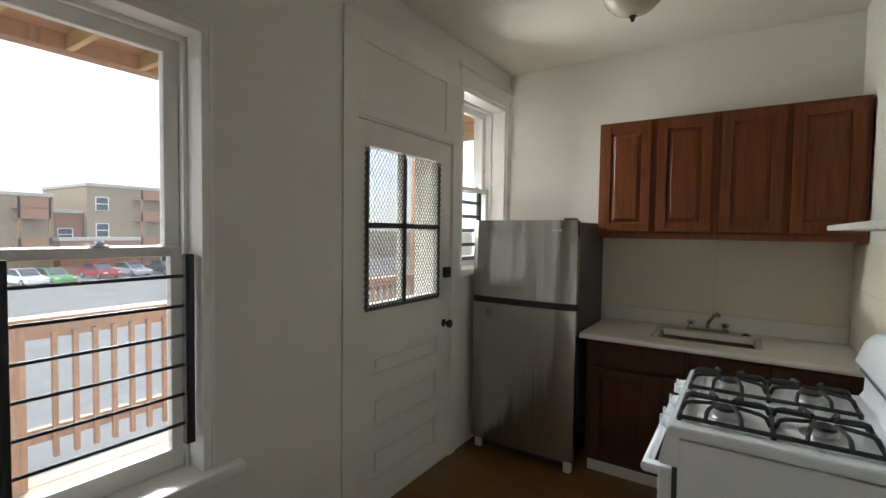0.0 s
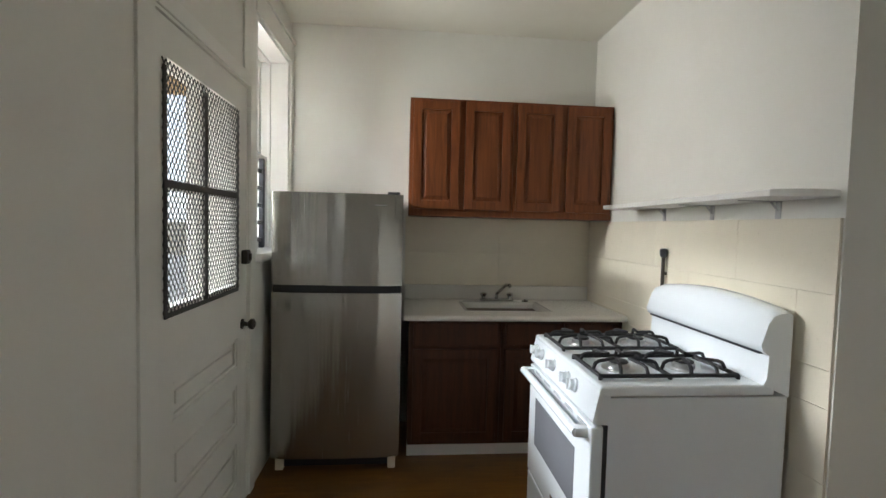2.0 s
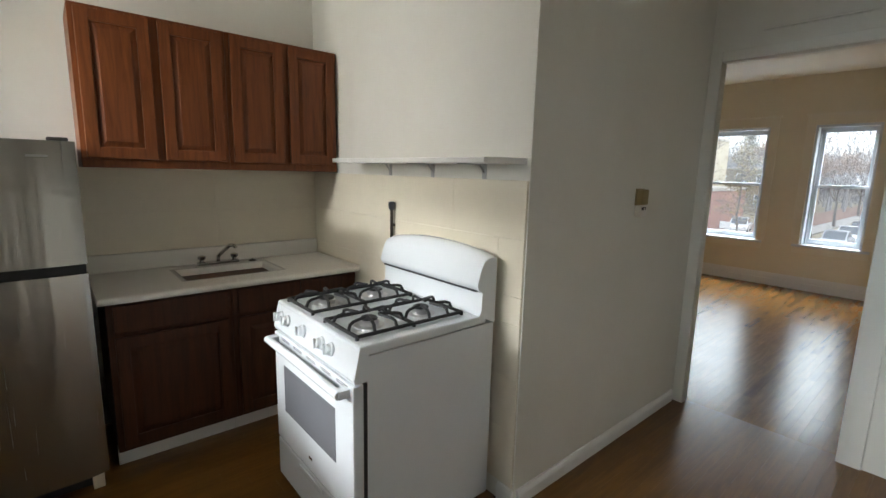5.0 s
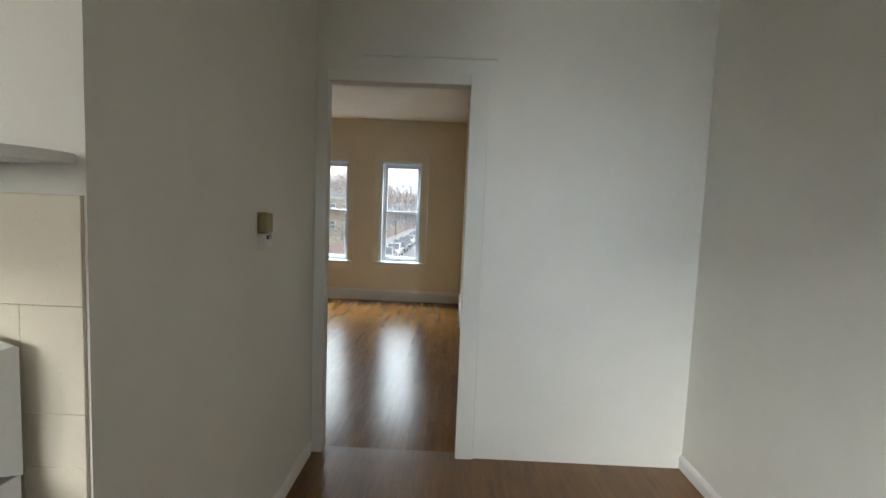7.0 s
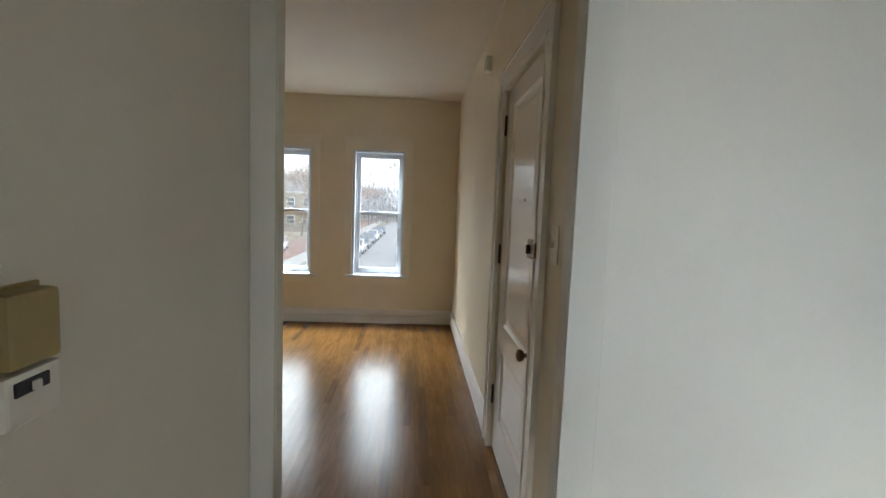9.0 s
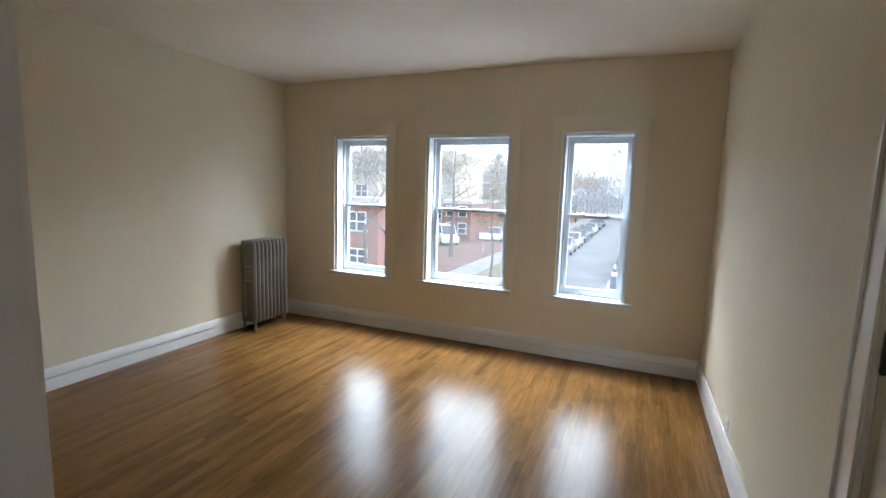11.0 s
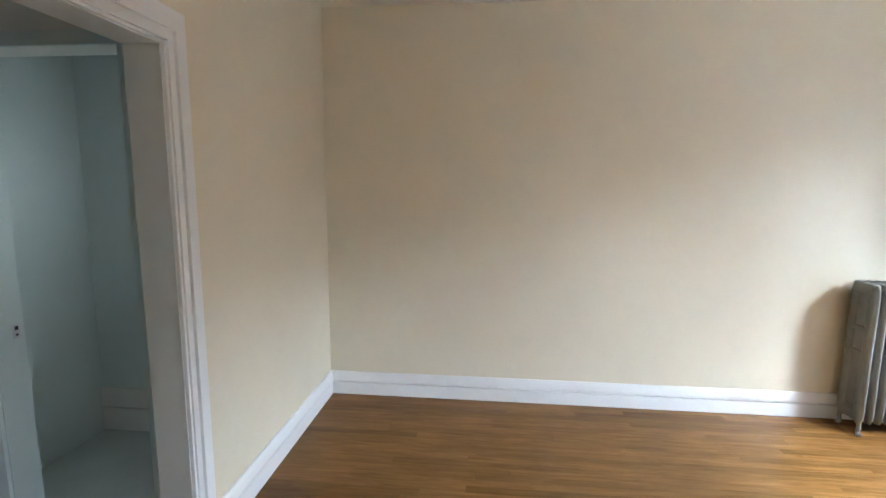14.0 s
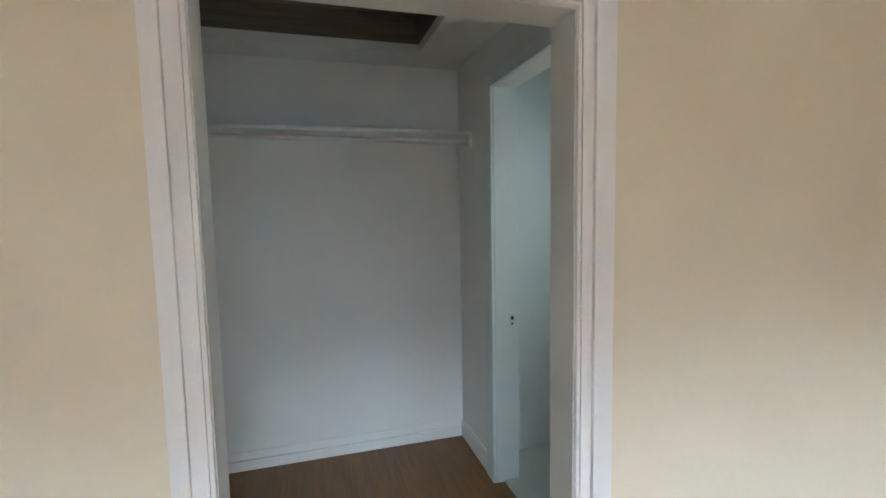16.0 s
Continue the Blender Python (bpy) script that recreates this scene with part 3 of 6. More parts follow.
def guard(name, x, y0, y1, posts, z0, z1, bars, doubled):
    """A black window guard of round bars between upright channel posts."""
    g = thing(name, "black painted steel window guard with horizontal bars", "window guard", "window guards", at=(0, 0, 0))
    for p in posts:
        bm = bmesh.new()
        bm_box(bm, x - 0.014, x + 0.014, p - 0.016, p + 0.016, z0, z1, 0.003)
        bm_box(bm, x + 0.014, x + 0.018, p - 0.006, p + 0.006, z0 + 0.01, z1 - 0.01, 0.001)
        part("post", bm, M_BLACK, g)
    for z in bars:
        for dz in ((0.0, 0.013) if doubled else (0.0,)):
            part("bar", bm_rod(bmesh.new(), (x - 0.002, y0, z + dz), (x - 0.002, y1, z + dz), 0.0062, 10), M_BLACK, g)
    return g


win, bx = double_hung("window_4", "white double-hung kitchen window over a wooden porch", 0.0, -1, *KW1, 0.11, 1.435, M_TRIM)
bm = bmesh.new()
bx(bm, -0.05, 0.11, KW1[0] - 0.001, KW1[1] + 0.001, 0.578, 0.621, bevel=0.008)
bx(bm, -0.0485, -0.001, KW1[0] - 0.11, KW1[1] + 0.11, 0.5775, 0.6205, bevel=0.008)
part("window_sill", bm, M_TRIM, win, "white painted window stool")
bm = bmesh.new()
bx(bm, -0.008, -0.0005, KW1[1] - 0.001, KW1[1] + 0.012, 0.6205, KW1[3] + 0.012)
bx(bm, -0.008, -0.0005, KW1[0] - 0.012, KW1[0] + 0.001, 0.6205, KW1[3] + 0.012)
bx(bm, -0.0075, -0.0005, KW1[0] + 0.001, KW1[1] - 0.001, KW1[3] - 0.001, KW1[3] + 0.0115)
part("bead", bm, M_TRIM, win)
daylight_portal("window_daylight", -0.285, KW1[0] + 0.02, KW1[1] - 0.02, 0.64, KW1[3] - 0.02, 1)
guard("window_guard", -0.035, -0.285, 0.592, (-0.27, 0.078, 0.582), 0.735, 1.425, [0.812 + 0.107 * i for i in range(6)], False)

win, bx = double_hung("window_5", "white double-hung kitchen window beside the refrigerator", 0.0, -1, *KW2, 0.13, 1.84, M_TRIM)
bm = bmesh.new()
bx(bm, -0.04, 0.13, KW2[0] - 0.03, KW2[1] + 0.03, KW2[2] - 0.025, KW2[2] + 0.021, bevel=0.006)
part("window_sill", bm, M_TRIM, win)
bm = bmesh.new()
bx(bm, -0.016, -0.0005, KW2[1] - 0.001, KY1 - 0.003, KW2[2] - 0.02, KW2[3] + 0.12)
bx(bm, -0.0155, -0.0005, KW2[0] - 0.03, KW2[1] - 0.001, KW2[3] - 0.001, KW2[3] + 0.12)
bx(bm, -0.03, -0.0005, KW2[0] - 0.05, KY1 - 0.003, KW2[3] + 0.12, KW2[3] + 0.145, bevel=0.005)
part("casing", bm, M_KWALL, win)
daylight_portal("window_daylight", -0.285, KW2[0] + 0.02, KW2[1] - 0.02, KW2[2] + 0.02, KW2[3] - 0.02, 1)
guard("window_guard", -0.10, 2.425, 2.86, (2.845,), 1.265, 1.815, [1.31 + 0.105 * i for i in range(5)], True)

# small daylight opening of the room behind the closet
win = thing("window_6", "small plain white window of the room behind the closet", "window", kind="structure")
bm = bmesh.new()
for a, b in ((3.40, 3.43), (3.69, 3.72)):
    bm_box(bm, a, b, BY1 + 0.02, BY1 + 0.08, 1.3, 2.0, 0.003)
for a, b in ((1.3, 1.33), (1.97, 2.0), (1.64, 1.67)):
    bm_box(bm, 3.43, 3.69, BY1 + 0.021, BY1 + 0.079, a, b, 0.003)
part("window_frame", bm, M_SASH, win)
p = part("pane", box(3.42, 3.70, BY1 + 0.048, BY1 + 0.052, 1.32, 1.98), M_GLASS, win)
p.visible_shadow = False
d = bpy.data.lights.new("window_daylight", "AREA")
d.shape, d.size, d.size_y = "RECTANGLE", 0.28, 0.66
d.cycles.is_portal = True
new("window_daylight", d).matrix_world = look((3.56, BY1 + 0.09, 1.65), (3.56, BY1 - 1, 1.65))
skylight("skylight_small_room", 3.56, BY1 + 0.12, 1.66, 2.95, 3.75, 0.9, 0.28, 0.62, 0.12, (0.95, 1.0, 0.99))

# ---- back door with wire mesh over its panes ----
d0, d1, dz = KDOOR[0], KDOOR[1], KDOOR[3]
GY0, GY1, GZ0, GZ1 = 1.505, 2.135, 1.125, 1.96
door = thing("door_1", "grey-white painted panel door with four wire-meshed panes, shut", "door", kind="structure")
bm = bmesh.new()
DX0, DX1 = -0.055, -0.008
slab_with_holes(bm, "x", DX0, DX1, d0 + 0.004, d1 - 0.004, 0.008, dz - 0.004, [(GY0, GY1, GZ0, GZ1), (d0 + 0.13, d1 - 0.13, 0.14, 0.34), (d0 + 0.13, d1 - 0.13, 0.43, 0.63), (d0 + 0.13, d1 - 0.13, 0.72, 0.86)])
part("door_leaf", bm, M_KDOOR, door)
for z0, z1 in ((0.14, 0.34), (0.43, 0.63), (0.72, 0.86)):
    bm = box(DX0 + 0.012, DX1 - 0.016, d0 + 0.129, d1 - 0.129, z0 - 0.001, z1 + 0.001)
    y0, y1 = d0 + 0.13, d1 - 0.13
    bm_box(bm, DX1 - 0.017, DX1 - 0.007, y0 + 0.045, y1 - 0.045, z0 + 0.045, z1 - 0.045, 0.005)
    for a, b, c, d in ((y0, y0 + 0.018, z0, z1), (y1 - 0.018, y1, z0, z1)):
        bm_box(bm, DX1 - 0.017, DX1 - 0.003, a, b, c, d, 0.005)
    bm_box(bm, DX1 - 0.017, DX1 - 0.0035, y0 + 0.018, y1 - 0.018, z0, z0 + 0.018, 0.005)
    bm_box(bm, DX1 - 0.017, DX1 - 0.0035, y0 + 0.018, y1 - 0.018, z1 - 0.018, z1, 0.005)
    part("panel", bm, M_KDOOR, door)
bm = bmesh.new()
ym, zm = 1.80, 1.545
bm_box(bm, DX0 + 0.004, DX1 - 0.004, ym - 0.016, ym + 0.016, GZ0, GZ1, 0.003)
bm_box(bm, DX0 + 0.0045, DX1 - 0.0045, GY0, GY1, zm - 0.016, zm + 0.016, 0.003)
part("muntin", bm, M_KDOOR, door)
for a, b in ((GY0, ym - 0.016), (ym + 0.016, GY1)):
    for c, d in ((GZ0, zm - 0.016), (zm + 0.016, GZ1)):
        p = part("pane", box(-0.034, -0.030, a - 0.003, b + 0.003, c - 0.003, d + 0.003), M_GLASS, door)
        p.visible_shadow = False


def expanded_mesh(y0, y1, z0, z1, x, pitch_y, pitch_z, w, t):
    """Expanded metal: crossing zigzag strands."""
    verts, faces = [], []
    ny = int((y1 - y0) / pitch_y)
    nz = int((z1 - z0) / pitch_z)
    def strand(ya, za, yb, zb):
        dx, dz_ = yb - ya, zb - za
        ln = math.hypot(dx, dz_)
        oy, oz = -dz_ / ln * w / 2, dx / ln * w / 2
        i = len(verts)
        for xx in (x, x + t):
            verts.extend([(xx, ya + oy, za + oz), (xx, ya - oy, za - oz), (xx, yb - oy, zb - oz), (xx, yb + oy, zb + oz)])
        faces.extend([(i, i + 1, i + 2, i + 3), (i + 4, i + 7, i + 6, i + 5), (i, i + 3, i + 7, i + 4), (i + 1, i + 5, i + 6, i + 2)])
    for k in range(ny + 1):
        ya = y0 + k * pitch_y
        for j in range(nz):
            za, zb = z0 + j * pitch_z, z0 + (j + 1) * pitch_z
            s = pitch_y / 2 if (j % 2 == 0) else -pitch_y / 2
            a = ya if j % 2 == 0 else ya + pitch_y / 2
            strand(a, za, a + s, zb)
            b = ya if j % 2 == 0 else ya - pitch_y / 2
            strand(b, za, b - s, zb)
    me = bpy.data.meshes.new("mesh_screen")
    me.from_pydata(verts, [], faces)
    return me


me = expanded_mesh(GY0 - 0.03, GY1 + 0.02, GZ0 - 0.03, GZ1 - 0.005, -0.004, 0.026, 0.019, 0.0038, 0.0026)
me.materials.append(M_WIRE)
ms = new("wire_mesh", me)
ms.parent = door
ms["label"] = "dark expanded-metal mesh screwed over the panes"
bm = bmesh.new()
for a, b, c, d in ((GY0 - 0.034, GY0 - 0.016, GZ0 - 0.034, GZ1 - 0.03), (GY1 + 0.004, GY1 + 0.022, GZ0 - 0.034, GZ1 - 0.03)):
    bm_box(bm, -0.007, -0.001, a, b, c, d, 0.002)
bm_box(bm, -0.0072, -0.0012, GY0 - 0.016, GY1 + 0.004, GZ0 - 0.034, GZ0 - 0.016, 0.002)
part("mesh_border", bm, M_WIRE, door)
for a in (ym,):
    part("mesh_strap", box(-0.006, -0.0015, a - 0.014, a + 0.014, GZ0 - 0.016, GZ1 - 0.03, 0.002), M_WIRE, door)
part("mesh_strap", box(-0.0062, -0.0017, GY0 - 0.016, GY1 + 0.004, zm - 0.013, zm + 0.013, 0.002), M_WIRE, door)
bm = bm_spin(bmesh.new(), [(0.026, 0), (0.026, 0.004), (0.011, 0.008), (0.010, 0.028), (0.020, 0.034), (0.027, 0.044), (0.026, 0.056), (0.014, 0.064)], (-0.008, 2.225, 0.915), (1, 0, 0), 20)
part("door_knob", bm, M_BRONZE, door, "dark bronze door knob", smooth=True)
bm = box(-0.008, 0.022, 2.205, 2.265, 1.215, 1.285, 0.008)
bm_box(bm, 0.022, 0.034, 2.228, 2.242, 1.232, 1.268, 0.004)
part("deadbolt", bm, M_BRONZE, door, "dark rim lock")
for z in (1.86, 1.045, 0.25):
    bm = bm_rod(bmesh.new(), (-0.002, d0 - 0.001, z - 0.04), (-0.002, d0 - 0.001, z + 0.04), 0.007, 10)
    bm_box(bm, -0.006, -0.0005, d0 - 0.018, d0 + 0.018, z - 0.035, z + 0.035, 0.001)
    part("hinge", bm, M_KDOOR, door, "paint-covered hinge")
# fixed panel above the door, and the door's flat frame
bm = bmesh.new()
bm_box(bm, 0.0, 0.012, 1.30, 1.398, 0.0, 2.60, 0.003)
bm_box(bm, 0.0, 0.012, 2.292, 2.368, 0.0, 2.60, 0.003)
bm_box(bm, 0.0, 0.0115, 1.398, 2.292, 2.10, 2.16, 0.003)
bm_box(bm, 0.0, 0.0115, 1.398, 2.292, 2.47, 2.5995, 0.003)
bm_box(bm, 0.0, 0.0114, 1.398, 1.46, 2.16, 2.47, 0.003)
bm_box(bm, 0.0, 0.0114, 2.20, 2.292, 2.16, 2.47, 0.003)
casing("trim_back_door", bm, "grey-white painted frame and transom panel of the back door", M_KDOOR)

# ---- entry door ----
e0, e1, ez = ENTRY[0], ENTRY[1], ENTRY[3]
door = thing("door_2", "glossy cream-painted entry door with rim lock and knob, shut", "door", kind="structure")
bm = bmesh.new()
p0, p1 = e0 + 0.15, e1 - 0.17
slab_with_holes(bm, "y", LY0 - 0.06, LY0 - 0.015, e0 + 0.018, e1 - 0.006, 0.01, ez - 0.006, [(p0, p1, 0.85, ez - 0.115), (p0, p1, 0.25, 0.68)])
part("door_leaf", bm, M_DOORPAINT, door)
for z0, z1 in ((0.85, ez - 0.115), (0.25, 0.68)):
    bm = box(p0 - 0.001, p1 + 0.001, LY0 - 0.055, LY0 - 0.03, z0 - 0.001, z1 + 0.001)
    rings = []
    for d, y in ((0.0, -0.0155), (0.006, -0.020), (0.022, -0.0265), (0.045, -0.0265), (0.065, -0.0225)):
        rings.append([bm.verts.new((x, LY0 + y, z)) for x, z in ((p0 + d, z0 + d), (p1 - d, z0 + d), (p1 - d, z1 - d), (p0 + d, z1 - d))])
    for p, q in zip(rings, rings[1:]):
        for i in range(4):
            bm.faces.new((p[i], p[(i + 1) % 4], q[(i + 1) % 4], q[i]))
    bm.faces.new(rings[-1])
    part("panel", bm, M_DOORPAINT, door)
for z in (2.06, 1.27, 0.36):
    bm = bm_rod(bmesh.new(), (e1 - 0.002, LY0 - 0.004, z - 0.05), (e1 - 0.002, LY0 - 0.004, z + 0.05), 0.008, 10)
    for s in (-0.055, 0.055):
        bmesh.ops.create_icosphere(bm, subdivisions=1, radius=0.009, matrix=Matrix.Translation((e1 - 0.002, LY0 - 0.004, z + s)))
    part("hinge", bm, M_BRONZE, door, "worn dark hinge")
bm = box(e0 + 0.02, e0 + 0.11, LY0 - 0.016, LY0 + 0.022, 1.335, 1.42, 0.006)
bm_box(bm, e0 - 0.035, e0 + 0.016, LY0 - 0.002, LY0 + 0.026, 1.345, 1.41, 0.005)
bm_box(bm, e0 + 0.05, e0 + 0.064, LY0 + 0.022, LY0 + 0.04, 1.357, 1.397, 0.004)
part("rim_lock", bm, M_BRASS, door, "brown brass rim lock")
part("lock_plate", box(e0 + 0.04, e0 + 0.085, LY0 - 0.016, LY0 - 0.011, 0.80, 1.02, 0.002), M_BRASS, door)
bm = bm_spin(bmesh.new(), [(0.016, 0), (0.011, 0.006), (0.010, 0.03), (0.022, 0.036), (0.029, 0.048), (0.027, 0.06), (0.012, 0.068)], (e0 + 0.062, LY0 - 0.012, 0.89), (0, 1, 0), 20)
part("door_knob", bm, M_BRASS, door, "aged brass knob", smooth=True)
part("thumb_turn", box(e0 + 0.055, e0 + 0.069, LY0 - 0.012, LY0 + 0.006, 0.965, 0.985, 0.003), M_BRASS, door)
part("peephole_cover", box(4.89, 5.01, LY0 - 0.0235, LY0 - 0.018, 1.590, 1.607, 0.002), M_ROD, door, "small grey viewer plate")
bm = bmesh.new()
for a, b, d in ((0.0, 0.12, 0.018), (0.003, 0.016, 0.026), (0.108, 0.125, 0.028)):
    bm_box(bm, e1 + a + 0.004, e1 + b + 0.004, LY0, LY0 + d, 0.0, ez + b, 0.003)
    bm_box(bm, max(LX0 + 0.034, e0 - 0.004 - b), e0 - 0.004 - a, LY0, LY0 + d, 0.0, ez + b, 0.003)
    bm_box(bm, e0 - 0.06, e1 + 0.06, LY0 + 0.0002, LY0 + d + 0.0005, ez + a, ez + b, 0.003)
casing("trim_entry_door", bm, "cream-white painted casing of the entry door", M_DOORPAINT)
struct("wall_hall", box(4.2, 5.8, LY0 - 0.35, LY0 - 0.25, 0.0, 2.6), M_KWALL, "plain hall wall behind the entry door", "wall")


# ---- floors ----
def strip_layout(x0, x1, y0, y1, w, seed):
    """Boards of mixed length laid in rows along x: (x, length, y, width)."""
    rng = random.Random(seed)
    rows = []
    y = y0
    while y < y1 - 1e-4:
        ww = min(w, y1 - y)
        x = x0 - rng.choice((0.0, 0.15, 0.3, 0.5, 0.7))
        while x < x1 - 1e-4:
            ln = rng.choice((0.5, 0.7, 0.9, 1.1, 1.4, 1.8))
            a, b = max(x, x0), min(x + ln, x1)
            if b - a > 0.02:
                rows.append((round(a, 3), round(b - a, 3), round(y, 4), round(ww, 4)))
            x += ln
        y += w
    return rows


def board_geometry(verts, faces, x, y, ln, w):
    g, c = 0.00025, 0.00015
    i = len(verts)
    verts.extend([(x + g, y + g, -0.014), (x + ln - g, y + g, -0.014), (x + ln - g, y + w - g, -0.014), (x + g, y + w - g, -0.014)])
    verts.extend([(x + g, y + g, -c * 0.5), (x + ln - g, y + g, -c * 0.5), (x + ln - g, y + w - g, -c * 0.5), (x + g, y + w - g, -c * 0.5)])
    verts.extend([(x + g + c, y + g + c, 0), (x + ln - g - c, y + g + c, 0), (x + ln - g - c, y + w - g - c, 0), (x + g + c, y + w - g - c, 0)])
    for k in range(4):
        n = (k + 1) % 4
        faces.append((i + k, i + n, i + 4 + n, i + 4 + k))
        faces.append((i + 4 + k, i + 4 + n, i + 8 + n, i + 8 + k))
    faces.append((i + 8, i + 9, i + 10, i + 11))


def strip_floor(name, label, boards, mat, joined_mat, apart):
    """A floor: a dark base, single boards where apart() says so, the rest joined."""
    xs = [b[0] for b in boards] + [b[0] + b[1] for b in boards]
    ys = [b[2] for b in boards] + [b[2] + b[3] for b in boards]
    base = struct(name, box(min(xs), max(xs), min(ys), max(ys), -0.06, -0.003), M_SUB, label, "floor")
    shared, count = {}, 0
    verts, faces = [], []
    for x, ln, y, w in boards:
        if count < 300 and apart(x, y):
            if (ln, w) not in shared:
                v, f = [], []
                board_geometry(v, f, 0, 0, ln, w)
                me = bpy.data.meshes.new("floor_board")
                me.from_pydata(v, [], f)
                me.materials.append(mat)
                shared[(ln, w)] = me
            ob = new("floor_board", shared[(ln, w)])
            ob.location = (x, y, 0)
            ob.parent = base
            count += 1
        else:
            board_geometry(verts, faces, x, y, ln, w)
    if faces:
        me = bpy.data.meshes.new("floor_boards")
        me.from_pydata(verts, [], faces)
        me.materials.append(joined_mat)
        ob = new("floor_boards", me)
        ob.parent = base
        ob["kind"] = "stuff"
    return base


# ---- kitchen: refrigerator ----
def refrigerator():
    x0, x1, y0, y1 = 0.055, 0.782, 2.485, 3.13
    f = thing("refrigerator", "stainless-steel top-freezer refrigerator with dark grey sides", "refrigerator", at=(0, 0, 0))
    bm = box(x0 + 0.004, x1 - 0.004, y0 + 0.075, y1, 0.075, 1.588, 0.006)
    part("body", bm, M_FRSIDE, f, "dark grey painted cabinet")
    for nm, z0, z1 in (("freezer_door", 1.078, 1.597), ("fridge_door", 0.082, 1.035)):
        bm = bmesh.new()
        prof = []
        n = 10
        for i in range(n + 1):
            u = i / n
            prof.append((x0 + (x1 - x0) * u, y0 + 0.012 * (2 * u - 1) ** 2 + (0.012 if i in (0, n) else 0)))
        prof += [(x1, y0 + 0.066), (x0, y0 + 0.066)]
        bm_prism(bm, prof, z0, z1, "z")
        part(nm, bm, M_STEEL, f, "brushed stainless-steel door", smooth=True)
    bm = box(x0 + 0.006, x1 - 0.006, y0 + 0.022, y0 + 0.074, 1.036, 1.077)
    part("handle_recess", bm, M_RUBBER, f, "black recessed grip between the doors")
    part("gasket", box(x0 + 0.012, x1 - 0.012, y0 + 0.066, y0 + 0.076, 0.1, 1.59), M_RUBBER, f)
    bm = box(x0 + 0.05, x1 - 0.05, y0 + 0.07, y0 + 0.12, 0.008, 0.1, 0.004)
    part("kick_grille", bm, M_RUBBER, f)
    for x in (x0 + 0.02, x1 - 0.065):
        for y in (y0 + 0.04, y1 - 0.09):
            part("foot", box(x, x + 0.045, y, y + 0.05, 0.0, 0.076, 0.004), M_GROUT, f, "pale wooden block foot")
    part("badge", box(x1 - 0.16, x1 - 0.09, y0 - 0.001, y0 + 0.01, 1.528, 1.540, 0.001), M_CHROME, f)
    part("hinge_cap", box(x1 - 0.09, x1 - 0.02, y0 + 0.02, y0 + 0.09, 1.597, 1.612, 0.005), M_FRSIDE, f)


refrigerator()


# ---- cabinets ----
def raised_panel(parent, x0, x1, z0, z1, y, mat):
    """A door with frame and raised centre, its front at depth y."""
    w = 0.055
    bm = bmesh.new()
    bm_box(bm, x0, x0 + w, y, y + 0.02, z0, z1, 0.004)
    bm_box(bm, x1 - w, x1, y, y + 0.02, z0, z1, 0.004)
    bm_box(bm, x0 + w - 0.002, x1 - w + 0.002, y + 0.0005, y + 0.02, z0, z0 + w, 0.004)
    bm_box(bm, x0 + w - 0.002, x1 - w + 0.002, y + 0.0005, y + 0.02, z1 - w, z1, 0.004)
    d = part("cabinet_door", bm, mat, parent)
    bm = box(x0 + w - 0.003, x1 - w + 0.003, y + 0.012, y + 0.018, z0 + w - 0.003, z1 - w + 0.003)
    a0, a1, b0, b1 = x0 + w + 0.006, x1 - w - 0.006, z0 + w + 0.006, z1 - w - 0.006
    k = 0.022
    vo = [bm.verts.new(p) for p in ((a0, y + 0.012, b0), (a1, y + 0.012, b0), (a1, y + 0.012, b1), (a0, y + 0.012, b1))]
    vi = [bm.verts.new(p) for p in ((a0 + k, y + 0.002, b0 + k), (a1 - k, y + 0.002, b0 + k), (a1 - k, y + 0.002, b1 - k), (a0 + k, y + 0.002, b1 - k))]
    for i in range(4):
        bm.faces.new((vo[i], vo[(i + 1) % 4], vi[(i + 1) % 4], vi[i]))
    bm.faces.new(vi)
    part("raised_panel", bm, mat, d)
    return d


UX = (0.815, 1.485, 2.155)
for a, b in zip(UX, UX[1:]):
    c = thing("wall_cabinet", "reddish-brown cherry wall cabinet with two raised-panel doors, shut", "cabinet", "wall cabinets")
    part("body", box(a, b - 0.001, 2.832, KY1 - 0.002, 1.490, 2.236, 0.003), M_CAB, c)
    part("bottom_rail", box(a, b - 0.001, 2.826, 2.8315, 1.490, 1.525, 0.002), M_CAB, c)
    m = (a + b) / 2
    raised_panel(c, a + 0.022, m - 0.018, 1.535, 2.218, 2.811, M_CAB)
    raised_panel(c, m + 0.018, b - 0.022, 1.535, 2.218, 2.811, M_CAB)

